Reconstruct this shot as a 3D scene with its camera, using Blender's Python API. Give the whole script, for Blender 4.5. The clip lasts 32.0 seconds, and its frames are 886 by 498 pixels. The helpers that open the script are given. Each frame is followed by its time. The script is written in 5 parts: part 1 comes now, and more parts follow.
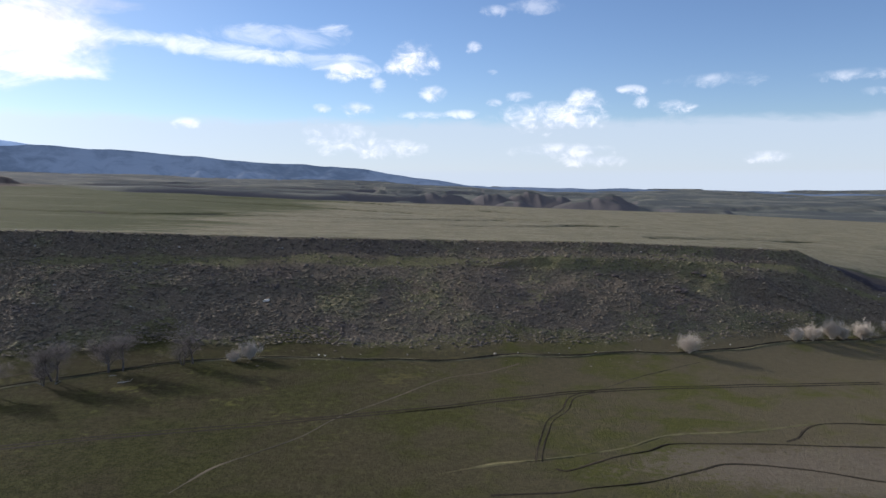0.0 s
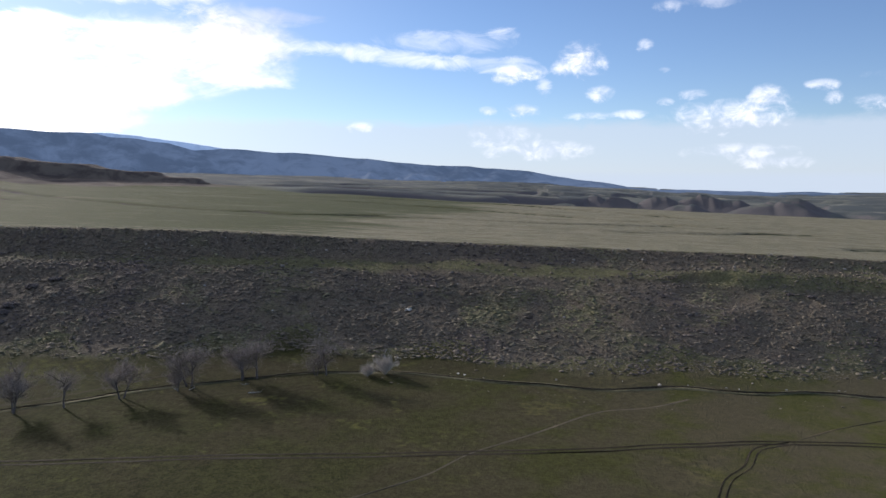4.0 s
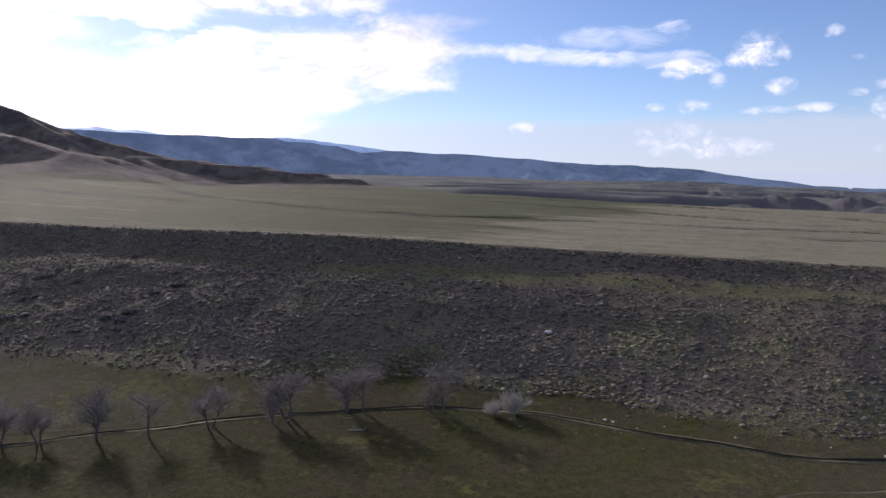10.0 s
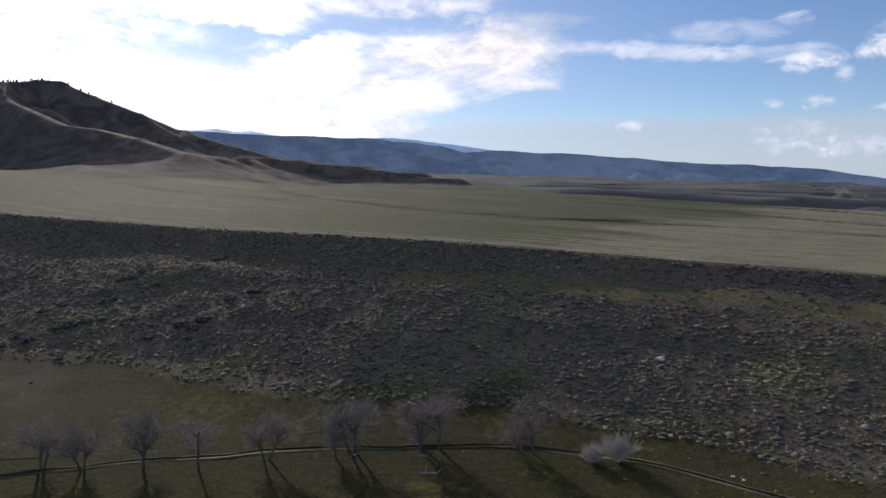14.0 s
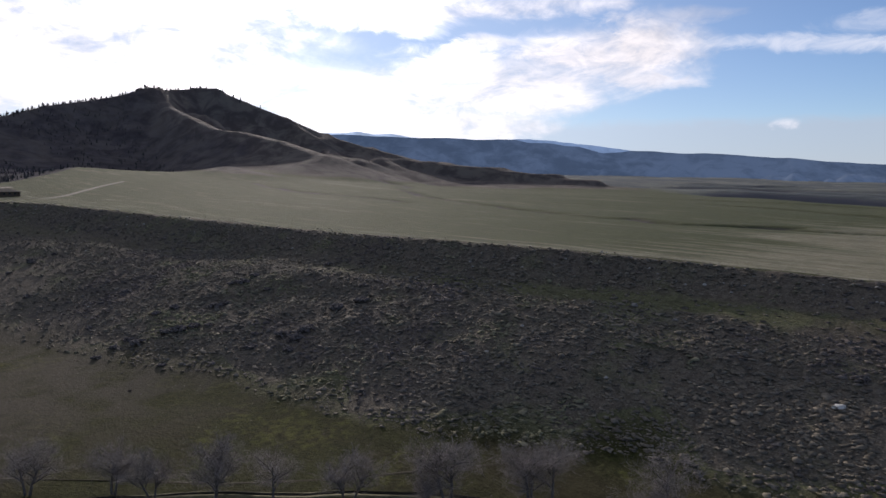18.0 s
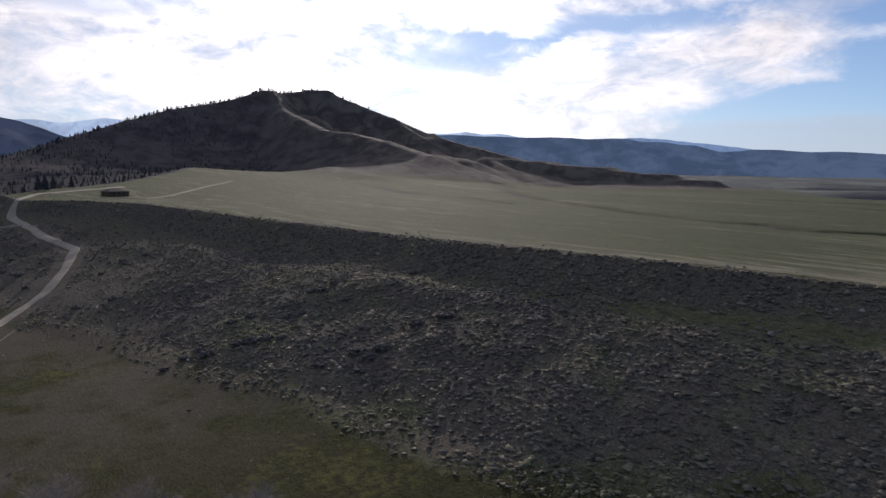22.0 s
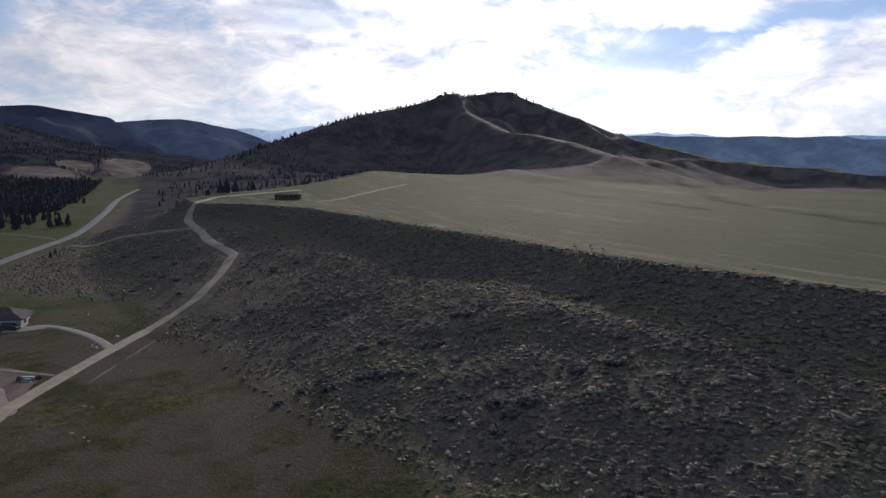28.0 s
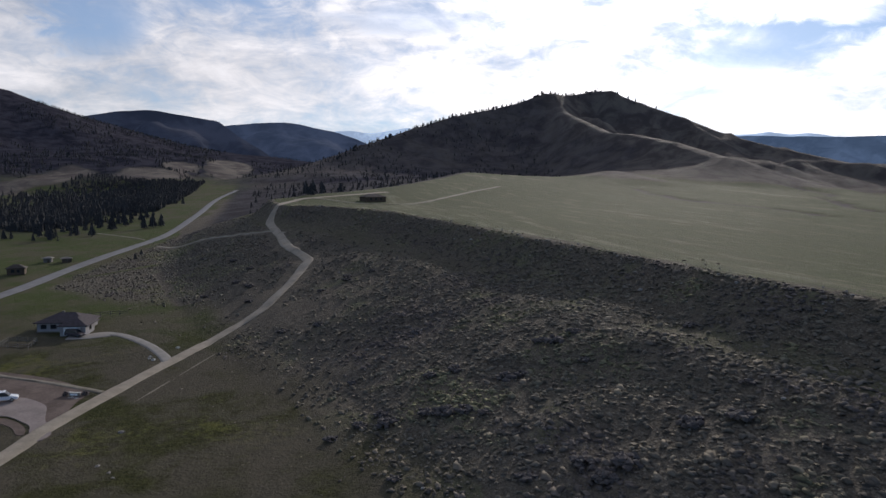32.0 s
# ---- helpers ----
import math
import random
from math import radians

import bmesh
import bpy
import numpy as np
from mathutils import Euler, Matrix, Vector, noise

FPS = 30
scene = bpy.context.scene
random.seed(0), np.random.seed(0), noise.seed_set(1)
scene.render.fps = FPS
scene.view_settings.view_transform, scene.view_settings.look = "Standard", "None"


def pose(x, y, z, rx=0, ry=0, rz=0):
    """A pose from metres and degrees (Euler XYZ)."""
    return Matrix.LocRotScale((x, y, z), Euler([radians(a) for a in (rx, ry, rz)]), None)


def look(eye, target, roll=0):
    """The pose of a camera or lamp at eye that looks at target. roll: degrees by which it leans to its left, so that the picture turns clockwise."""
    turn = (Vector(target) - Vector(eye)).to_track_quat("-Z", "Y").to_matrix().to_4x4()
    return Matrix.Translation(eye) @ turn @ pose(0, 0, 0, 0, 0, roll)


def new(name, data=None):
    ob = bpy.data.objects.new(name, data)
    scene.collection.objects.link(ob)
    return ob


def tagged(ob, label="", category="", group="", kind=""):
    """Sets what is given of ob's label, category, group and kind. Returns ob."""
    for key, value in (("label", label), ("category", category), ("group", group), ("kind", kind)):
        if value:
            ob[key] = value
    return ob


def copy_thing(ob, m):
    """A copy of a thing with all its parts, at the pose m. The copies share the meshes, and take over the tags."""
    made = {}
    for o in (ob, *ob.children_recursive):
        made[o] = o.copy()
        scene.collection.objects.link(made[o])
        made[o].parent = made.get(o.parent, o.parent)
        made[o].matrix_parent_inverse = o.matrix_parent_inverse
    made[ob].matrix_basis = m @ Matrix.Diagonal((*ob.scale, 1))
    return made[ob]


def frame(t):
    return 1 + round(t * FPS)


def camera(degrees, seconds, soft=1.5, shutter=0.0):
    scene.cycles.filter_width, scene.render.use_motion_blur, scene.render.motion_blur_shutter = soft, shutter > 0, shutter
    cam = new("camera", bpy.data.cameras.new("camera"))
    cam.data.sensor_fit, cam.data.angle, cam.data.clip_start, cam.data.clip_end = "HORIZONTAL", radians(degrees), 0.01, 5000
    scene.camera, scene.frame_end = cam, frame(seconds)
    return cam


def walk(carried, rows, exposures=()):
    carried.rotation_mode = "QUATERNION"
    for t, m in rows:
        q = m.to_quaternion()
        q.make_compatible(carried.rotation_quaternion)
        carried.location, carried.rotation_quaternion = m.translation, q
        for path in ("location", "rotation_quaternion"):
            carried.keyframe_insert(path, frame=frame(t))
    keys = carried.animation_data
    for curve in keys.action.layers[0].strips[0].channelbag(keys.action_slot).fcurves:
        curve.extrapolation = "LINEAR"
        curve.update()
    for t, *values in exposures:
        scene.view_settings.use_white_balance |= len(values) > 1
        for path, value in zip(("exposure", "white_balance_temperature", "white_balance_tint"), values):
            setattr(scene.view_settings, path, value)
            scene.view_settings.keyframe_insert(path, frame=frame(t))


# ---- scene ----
cam = camera(63.61, 32.0)
# seconds, eye, heading, tilt, lean
PATH = [
    (0, (0.00, 0.00, 42.00), 0.001, -5.563, 0.094),
    (0.5, (0.28, 2.42, 42.00), -2.187, -5.557, 0.057),
    (1, (0.56, 4.77, 41.99), -4.324, -5.540, 0.043),
    (1.5, (0.82, 7.02, 41.99), -6.206, -5.528, 0.031),
    (2, (1.03, 9.24, 41.99), -7.739, -5.511, 0.082),
    (2.5, (1.12, 11.51, 42.00), -8.994, -5.484, 0.129),
    (3, (1.17, 13.81, 42.01), -10.201, -5.446, 0.157),
    (3.5, (1.31, 16.07, 42.01), -11.608, -5.441, 0.215),
    (5.5, (1.01, 25.37, 41.90), -16.465, -5.415, 0.233),
    (6, (0.71, 27.87, 41.89), -17.403, -5.387, 0.260),
    (6.5, (0.43, 30.36, 41.84), -18.460, -5.418, 0.206),
    (7, (0.29, 32.71, 41.78), -19.513, -5.463, 0.168),
    (7.5, (0.14, 34.89, 41.73), -20.537, -5.457, 0.068),
    (8, (-0.15, 37.04, 41.69), -21.456, -5.459, -0.001),
    (8.5, (-0.55, 39.28, 41.68), -22.526, -5.454, -0.023),
    (9, (-1.04, 41.63, 41.69), -23.645, -5.417, -0.006),
    (9.5, (-1.61, 43.94, 41.69), -24.724, -5.451, -0.056),
    (10, (-2.23, 46.24, 41.69), -25.812, -5.442, -0.107),
    (10.5, (-2.86, 48.49, 41.70), -27.062, -5.457, -0.112),
    (11, (-3.48, 50.74, 41.72), -28.274, -5.456, -0.120),
    (11.5, (-4.15, 53.00, 41.73), -29.360, -5.448, -0.120),
    (12, (-4.92, 55.26, 41.74), -30.405, -5.453, -0.086),
    (12.5, (-5.87, 57.50, 41.76), -31.332, -5.458, -0.026),
    (13, (-7.07, 59.68, 41.79), -32.241, -5.430, 0.033),
    (13.5, (-8.18, 61.87, 41.80), -33.158, -5.444, 0.014),
    (15.5, (-11.67, 69.85, 41.90), -37.669, -5.430, 0.040),
    (16, (-12.79, 72.00, 41.90), -39.507, -5.390, 0.050),
    (16.5, (-13.87, 74.14, 41.87), -41.002, -5.381, 0.036),
    (17, (-15.04, 76.24, 41.85), -42.447, -5.387, 0.032),
    (17.5, (-16.30, 78.32, 41.85), -43.716, -5.375, 0.039),
    (18, (-17.56, 80.40, 41.84), -44.840, -5.361, 0.080),
    (18.5, (-18.85, 82.40, 41.84), -45.915, -5.360, 0.101),
    (19, (-20.19, 84.33, 41.84), -46.970, -5.379, 0.111),
    (19.5, (-21.61, 86.19, 41.86), -48.106, -5.378, 0.106),
    (20, (-23.09, 88.06, 41.89), -49.183, -5.383, 0.112),
    (20.5, (-24.61, 89.97, 41.94), -50.282, -5.369, 0.106),
    (21, (-26.14, 91.92, 41.97), -51.425, -5.386, 0.101),
    (21.5, (-27.82, 93.82, 42.02), -52.455, -5.368, 0.134),
    (22, (-29.50, 95.73, 42.04), -53.415, -5.371, 0.157),
    (22.5, (-31.21, 97.51, 42.03), -54.370, -5.358, 0.126),
    (23, (-33.05, 99.17, 41.99), -55.373, -5.373, 0.067),
    (23.5, (-34.91, 100.92, 41.96), -56.349, -5.326, 0.126),
    (24, (-36.72, 102.73, 41.92), -57.399, -5.316, 0.087),
    (24.5, (-38.60, 104.56, 41.87), -58.411, -5.322, 0.020),
    (25, (-40.50, 106.41, 41.84), -59.464, -5.326, -0.013),
    (25.5, (-42.50, 108.24, 41.82), -60.654, -5.317, -0.012),
    (26, (-44.64, 110.03, 41.83), -62.074, -5.271, -0.002),
    (26.5, (-46.78, 111.76, 41.84), -64.059, -5.237, -0.013),
    (28.5, (-55.87, 117.90, 42.26), -69.076, -5.183, 0.142),
    (29, (-58.02, 119.20, 42.27), -70.008, -5.174, 0.186),
    (29.5, (-60.32, 120.46, 42.29), -71.041, -5.125, 0.233),
    (30, (-62.63, 121.71, 42.30), -72.065, -5.106, 0.257),
    (30.5, (-64.94, 122.94, 42.31), -72.967, -5.099, 0.290),
    (31, (-67.20, 124.13, 42.31), -73.923, -5.097, 0.292),
    (31.5, (-69.53, 125.21, 42.32), -74.883, -5.078, 0.266),
    (32, (-71.86, 126.25, 42.33), -75.848, -5.063, 0.289),
]


def aim(eye, heading, tilt, lean):
    h, p = radians(heading), radians(tilt)
    ahead = Vector((math.sin(h) * math.cos(p), math.cos(h) * math.cos(p), math.sin(p)))
    return look(eye, Vector(eye) + 100 * ahead, lean)


EXPOSURE = [(0, 0.65, 6400, 17), (3, 0.65, 6400, 17), (6, 0.65, 6400, 20), (9, 0.62, 6350, 27), (11, 0.45, 6350, 23), (13, 0.3, 6400, 18), (19, 0.15, 6400, 19), (26, 0.1, 6350, 17), (32, 0.1, 6300, 15)]
walk(cam, [(t, aim(e, h, p, r)) for t, e, h, p, r in PATH], EXPOSURE)
# ---- world ----
SUN_AZ, SUN_EL = -58.0, 18.8  # degrees from +y towards +x, and above the horizon
sun_dir = Vector((math.sin(radians(SUN_AZ)) * math.cos(radians(SUN_EL)), math.cos(radians(SUN_AZ)) * math.cos(radians(SUN_EL)), math.sin(radians(SUN_EL))))
sun = new("sun", bpy.data.lights.new("sun", "SUN"))
sun.data.energy, sun.data.angle, sun.data.color = 2.6, radians(1.0), (1.0, 0.93, 0.82)
sun.matrix_world = look(sun_dir * 900, (0, 0, 0))


class Nodes:
    """A small helper to write node trees as expressions."""

    def __init__(self, tree):
        self.tree = tree

    def put(self, kind, *ins, out=0, operation="", use_clamp=False):
        n = self.tree.nodes.new(kind)
        if operation:
            n.operation = operation
        if use_clamp:
            n.use_clamp = True
        for i, v in enumerate(ins):
            self.set(n.inputs[i], v)
        return n.outputs[out]

    def set(self, socket, v):
        if v is None:
            return
        if isinstance(v, bpy.types.NodeSocket):
            self.tree.links.new(v, socket)
        else:
            socket.default_value = v

    def math(self, op, a, b=None, c=None, clamp=False):
        return self.put("ShaderNodeMath", a, b, c, operation=op, use_clamp=clamp)

    def vmath(self, op, a, b=None, out=0):
        return self.put("ShaderNodeVectorMath", a, b, operation=op, out=out)

    def noise(self, vec, scale, detail=4.0, rough=0.55, warp=0.0):
        n = self.tree.nodes.new("ShaderNodeTexNoise")
        self.set(n.inputs["Vector"], vec)
        n.inputs["Scale"].default_value, n.inputs["Detail"].default_value = scale, detail
        n.inputs["Roughness"].default_value, n.inputs["Distortion"].default_value = rough, warp
        return n.outputs[0]

    def ramp(self, fac, lo, hi):
        n = self.tree.nodes.new("ShaderNodeMapRange")
        n.interpolation_type = "SMOOTHSTEP"
        self.set(n.inputs[0], fac)
        n.inputs[1].default_value, n.inputs[2].default_value = lo, hi
        return n.outputs[0]

    def mix(self, fac, a, b):
        n = self.tree.nodes.new("ShaderNodeMix")
        n.data_type = "RGBA"
        self.set(n.inputs[0], fac)
        for s, v in ((n.inputs[6], a), (n.inputs[7], b)):
            self.set(s, (*v, 1.0) if isinstance(v, tuple) and len(v) == 3 else v)
        return n.outputs[2]


# clouds by bearing, height, half width and half height in degrees, density, and rise along the bearing
CUMULUS = [
    (-2.4, 9.2, 1.83, 1.31, 1.0, 0), (-3.7, 8.8, 0.92, 0.63, 0.9, 0), (-7.2, 8.4, 1.92, 0.63, 0.95, 0), (-8.5, 8.0, 0.75, 0.45, 0.8, 0), (-5.1, 7.3, 0.63, 0.63, 0.6, 0),
    (-0.8, 6.7, 1.0, 0.63, 0.75, 0), (2.4, 10.2, 0.58, 0.45, 0.75, 0), (-6.8, 5.5, 1.5, 0.54, 0.9, 0), (-9.5, 5.5, 0.75, 0.36, 0.8, 0), (-19.6, 4.2, 1.13, 0.41, 0.75, 0),
    (11.1, 5.9, 1.42, 1.0, 1.0, 0), (8.9, 4.9, 4.38, 1.09, 0.95, 0), (6.5, 4.7, 2.08, 0.63, 0.8, 0), (14.5, 6.8, 1.08, 0.41, 0.8, 0), (15.3, 5.9, 0.58, 0.45, 0.8, 0),
    (17.6, 5.5, 1.42, 0.5, 0.85, 0), (20.7, 7.3, 3.0, 0.54, 0.38, 0), (29.4, 7.2, 2.58, 0.41, 0.42, 0), (30.8, 6.0, 1.08, 0.32, 0.4, 0), (3.9, 12.9, 1.0, 0.41, 0.5, 0),
    (7.3, 13.2, 1.92, 0.63, 0.3, 0), (6.1, 6.5, 1.17, 0.36, 0.6, 0), (3.9, 6.0, 0.58, 0.32, 0.7, 0), (1.4, 5.2, 1.25, 0.32, 0.65, 0), (-1.5, 5.1, 1.83, 0.27, 0.5, 0),
    (-8.6, 3.5, 2.58, 0.82, 0.75, 0), (-5.5, 2.5, 3.96, 0.72, 0.7, 0), (9.6, 2.2, 3.75, 0.63, 0.6, 0), (11.8, 1.5, 2.75, 0.45, 0.65, 0), (24.3, 1.7, 1.83, 0.45, 0.55, 0),
    (23.4, 1.5, 0.5, 0.27, 0.6, 0), (3.8, 8.3, 0.38, 0.23, 0.5, 0),
]
STREAKS = [
    (-16.5, 9.5, 11.25, 0.63, 0.8, -0.075), (-12.8, 10.7, 5.0, 0.91, 0.45, 0), (-8.5, 11.3, 1.42, 0.5, 0.6, 0), (-9.8, 9.2, 4.17, 0.41, 0.65, 0), (-22.4, 10.2, 1.67, 0.36, 0.35, 0),
]
SHEETS = [
    (-29.8, 10.2, 4.9, 2.8, 1.0, 0), (-29.9, 8.0, 4.5, 1.0, 0.8, 0), (-27.4, 12.0, 5.3, 0.7, 0.45, 0), (-34.0, 9.5, 10.2, 2.1, 1.0, 0.02), (-41.6, 8.0, 12.2, 2.7, 1.0, 0),
    (-41.5, 10.7, 3.7, 0.7, 0.8, 0), (-52.1, 6.1, 17.1, 3.9, 1.0, 0), (-45.1, 12.7, 17.5, 1.2, 0.9, 0.06), (-55.0, 10.2, 4.9, 1.4, 0.7, 0), (-33.3, 9.8, 9.4, 2.2, 0.95, 0.06),
    (-42.7, 7.1, 12.2, 2.7, 1.0, 0), (-44.0, 4.7, 9.0, 1.5, 0.95, 0), (-63.6, 9.8, 10.6, 5.4, 1.0, 0), (-52.9, 13.4, 18.8, 1.5, 0.95, 0.03), (-71.7, 8.2, 17.1, 6.3, 1.0, 0),
    (-56.4, 6.5, 12.2, 3.2, 1.0, 0), (-91.6, 8.5, 25.3, 5.9, 0.92, 0), (-103.8, 6.3, 17.1, 4.1, 0.85, 0), (-79.5, 11.7, 13.5, 5.0, 0.95, 0), (-66.2, 9.0, 15.5, 8.6, 1.0, 0),
    (-105.7, 10.7, 3.7, 3.2, 0.7, 0), (-112, 12, 24, 9, 0.8, 0),
]
# blue gaps in the cloud sheet
GAPS = [
    (-101.3, 11.5, 3.9, 2.8, 0.9, 0), (-78.6, 12.6, 6.1, 1.2, 0.45, 0), (-51.7, 9.4, 4.9, 1.2, 0.75, -0.02), (-56.2, 7.0, 5.3, 0.5, 0.6, 0.05), (-51.3, 9.9, 3.9, 1.4, 0.75, 0),
    (-39.0, 11.7, 9.4, 0.6, 0.6, -0.01), (-53.4, 9.2, 4.5, 0.7, 0.65, 0), (-45.3, 7.8, 4.5, 0.4, 0.45, -0.04), (-26.1, 8.6, 2.4, 0.5, 0.4, 0),
]


def sky_world():
    """Blue evening sky with a sheet of bright broken cloud round the sun and small cumulus away from it."""
    world = bpy.data.worlds.new("sky")
    scene.world = world
    world.use_nodes = True
    tree = world.node_tree
    tree.nodes.clear()
    n = Nodes(tree)
    out = tree.nodes.new("ShaderNodeOutputWorld")
    sky = tree.nodes.new("ShaderNodeTexSky")
    sky.sky_type, sky.sun_disc = "NISHITA", False
    sky.sun_elevation, sky.sun_rotation = radians(SUN_EL), radians(SUN_AZ)
    sky.altitude, sky.air_density, sky.dust_density, sky.ozone_density = 1400.0, 1.0, 0.3, 2.2
    d = n.put("ShaderNodeTexCoord", out=0)
    xyz = tree.nodes.new("ShaderNodeSeparateXYZ")
    tree.links.new(d, xyz.inputs[0])
    toward = n.vmath("DOT_PRODUCT", d, tuple(sun_dir), out=1)
    az = n.math("MULTIPLY", n.math("ARCTAN2", xyz.outputs[0], xyz.outputs[1]), 57.2958)
    el = n.math("MULTIPLY", n.math("ARCSINE", xyz.outputs[2]), 57.2958)
    # clouds are drawn out along the horizon
    wide = n.put("ShaderNodeCombineXYZ", n.math("MULTIPLY", az, 0.42), el, 0.0)
    even = n.put("ShaderNodeCombineXYZ", n.math("MULTIPLY", az, 0.75), el, 3.0)
    broad = n.noise(wide, 0.22, 8.0, 0.60, 0.5)
    wisp = n.noise(wide, 0.75, 8.0, 0.64, 0.9)
    puffy = n.noise(even, 0.85, 8.0, 0.62, 0.35)

    def swell(f, mid, amount):
        return n.math("MULTIPLY", n.math("SUBTRACT", f, mid), amount)

    az_b = n.math("ADD", az, swell(wisp, 0.5, 7.0))
    el_b = n.math("ADD", el, swell(broad, 0.5, 3.2))

    def field(rows, a_, e_, rough, lo, hi):
        total = 0.0
        for a, e, w, h, dense, rise in rows:
            dx = n.math("DIVIDE", n.math("SUBTRACT", a_, a), w)
            lift = n.math("SUBTRACT", e_, e)
            if rise:
                lift = n.math("SUBTRACT", lift, n.math("MULTIPLY", n.math("SUBTRACT", a_, a), rise))
            dy = n.math("DIVIDE", lift, h)
            blob = n.math("SUBTRACT", 1.0, n.math("ADD", n.math("MULTIPLY", dx, dx), n.math("MULTIPLY", dy, dy)))
            total = n.math("MAXIMUM", total, n.math("MULTIPLY", n.ramp(n.math("ADD", blob, rough), lo, hi), dense))
        return total

    cover = field(SHEETS, az_b, el_b, n.math("ADD", n.math("ADD", swell(wisp, 0.5, 1.5), swell(broad, 0.5, 2.8)), swell(puffy, 0.5, 0.7)), -0.25, 1.3)
    hole = field(GAPS, az_b, el_b, swell(wisp, 0.5, 2.0), -0.3, 1.0)
    cover = n.math("MULTIPLY", cover, n.math("SUBTRACT", 1.0, hole))
    cover = n.math("MULTIPLY", cover, n.ramp(xyz.outputs[2], 0.0, 0.05))
    # the sheet is carried on overhead, out of view, thinner away from the sun; added to whiten the fill light
    overhead = n.math("MULTIPLY", n.ramp(el, 15.0, 30.0), n.math("ADD", 0.10, n.math("MULTIPLY", n.ramp(toward, -0.2, 0.7), 0.38)))
    cover = n.math("MAXIMUM", cover, n.math("MULTIPLY", overhead, n.ramp(n.math("ADD", wisp, n.math("MULTIPLY", broad, 0.5)), 0.45, 0.85)))
    thin = field(STREAKS, az, n.math("ADD", el, swell(broad, 0.5, 0.8)), swell(wisp, 0.5, 4.0), -0.4, 1.5)
    heap = field(CUMULUS, n.math("ADD", az, swell(wisp, 0.5, 0.9)), n.math("ADD", el, swell(puffy, 0.5, 0.7)), swell(puffy, 0.50, 4.0), -0.4, 1.9)
    haze = n.math("MULTIPLY", n.ramp(n.math("ADD", el, swell(wisp, 0.5, 1.2)), 5.0, 4.0), 0.78)
    haze = n.math("MAXIMUM", haze, n.math("MULTIPLY", n.ramp(el, 2.5, 0.2), 0.95))
    glow = n.math("POWER", n.math("MAXIMUM", toward, 0.0), 9.0)
    body = n.math("ADD", swell(wisp, 0.47, 0.45), swell(broad, 0.48, 1.1))
    glare = n.math("MULTIPLY", n.math("POWER", n.math("MAXIMUM", toward, 0.0), 26.0), n.math("ADD", 0.75, n.math("MULTIPLY", body, 4.0)))
    bright = n.math("ADD", n.math("ADD", n.math("ADD", 0.60, body), n.math("MULTIPLY", glow, 0.50)), glare)
    cloud = n.vmath("SCALE", (1.0, 0.98, 0.96))
    n.set(cloud.node.inputs[3], bright)
    pale = n.vmath("SCALE", (0.64, 0.77, 0.89))
    n.set(pale.node.inputs[3], n.math("ADD", 0.62, n.math("MULTIPLY", glow, 0.50)))
    blue = n.vmath("MULTIPLY", sky.outputs[0], (0.070, 0.076, 0.085))
    col = n.mix(haze, blue, pale)
    veil = n.math("MULTIPLY", n.ramp(az, -8.0, -45.0), 0.30)
    col = n.mix(veil, col, pale)
    col = n.mix(n.math("MULTIPLY", thin, 0.85), col, (0.78, 0.82, 0.86))
    col = n.mix(cover, col, cloud)
    white = n.mix(n.ramp(puffy, 0.36, 0.66), (0.46, 0.54, 0.64), (0.80, 0.83, 0.86))
    col = n.mix(heap, col, white)
    bg = tree.nodes.new("ShaderNodeBackground")
    tree.links.new(col, bg.inputs[0])
    bg.inputs[1].default_value = 1.0
    tree.links.new(bg.outputs[0], out.inputs[0])


sky_world()
# ---- ground plan ----
# rim of the tableland, from east to west, then round its far western flank
RIM = [(900, 470, -13), (420, 300, -5), (260, 246, 0), (190, 226, 2), (152, 217, 4), (134, 219, 8), (124, 226, 14.5), (115, 231, 19.3), (57, 236, 21.4), (0, 240, 21.7), (-45, 236, 22.8), (-88, 229, 24.4), (-117, 219, 26.1), (-145, 211, 27.0), (-175, 207, 27.2), (-205, 206, 27.2), (-240, 201, 28.2), (-285, 188, 30.3), (-335, 172, 33.0), (-362, 152, 34), (-390, 134, 33.6), (-420, 131, 35.4), (-450, 152, 37.6), (-475, 175, 39), (-535, 212, 42), (-660, 275, 49), (-790, 335, 57)]
# foot of the slope
FOOT = [(900, 420, -14), (420, 255, -6), (260, 210, -2.5), (119, 193, -0.3), (59, 178, 0.3), (9, 171, 0.5), (-25, 171, 0.5), (-46, 172, 0.7), (-68, 168, 1.4), (-83, 161, 1.9), (-94, 154, 2.4), (-119, 149, 2.8), (-141, 144.5, 2.8), (-160, 138.5, 2.9), (-180, 134, 3.0), (-200, 131, 3.2), (-238, 116, 3.9), (-272, 107, 5.6), (-305, 97, 7.6), (-345, 88, 10), (-405, 86, 14), (-530, 82, 20.5), (-660, 85, 26), (-920, 110, 38)]
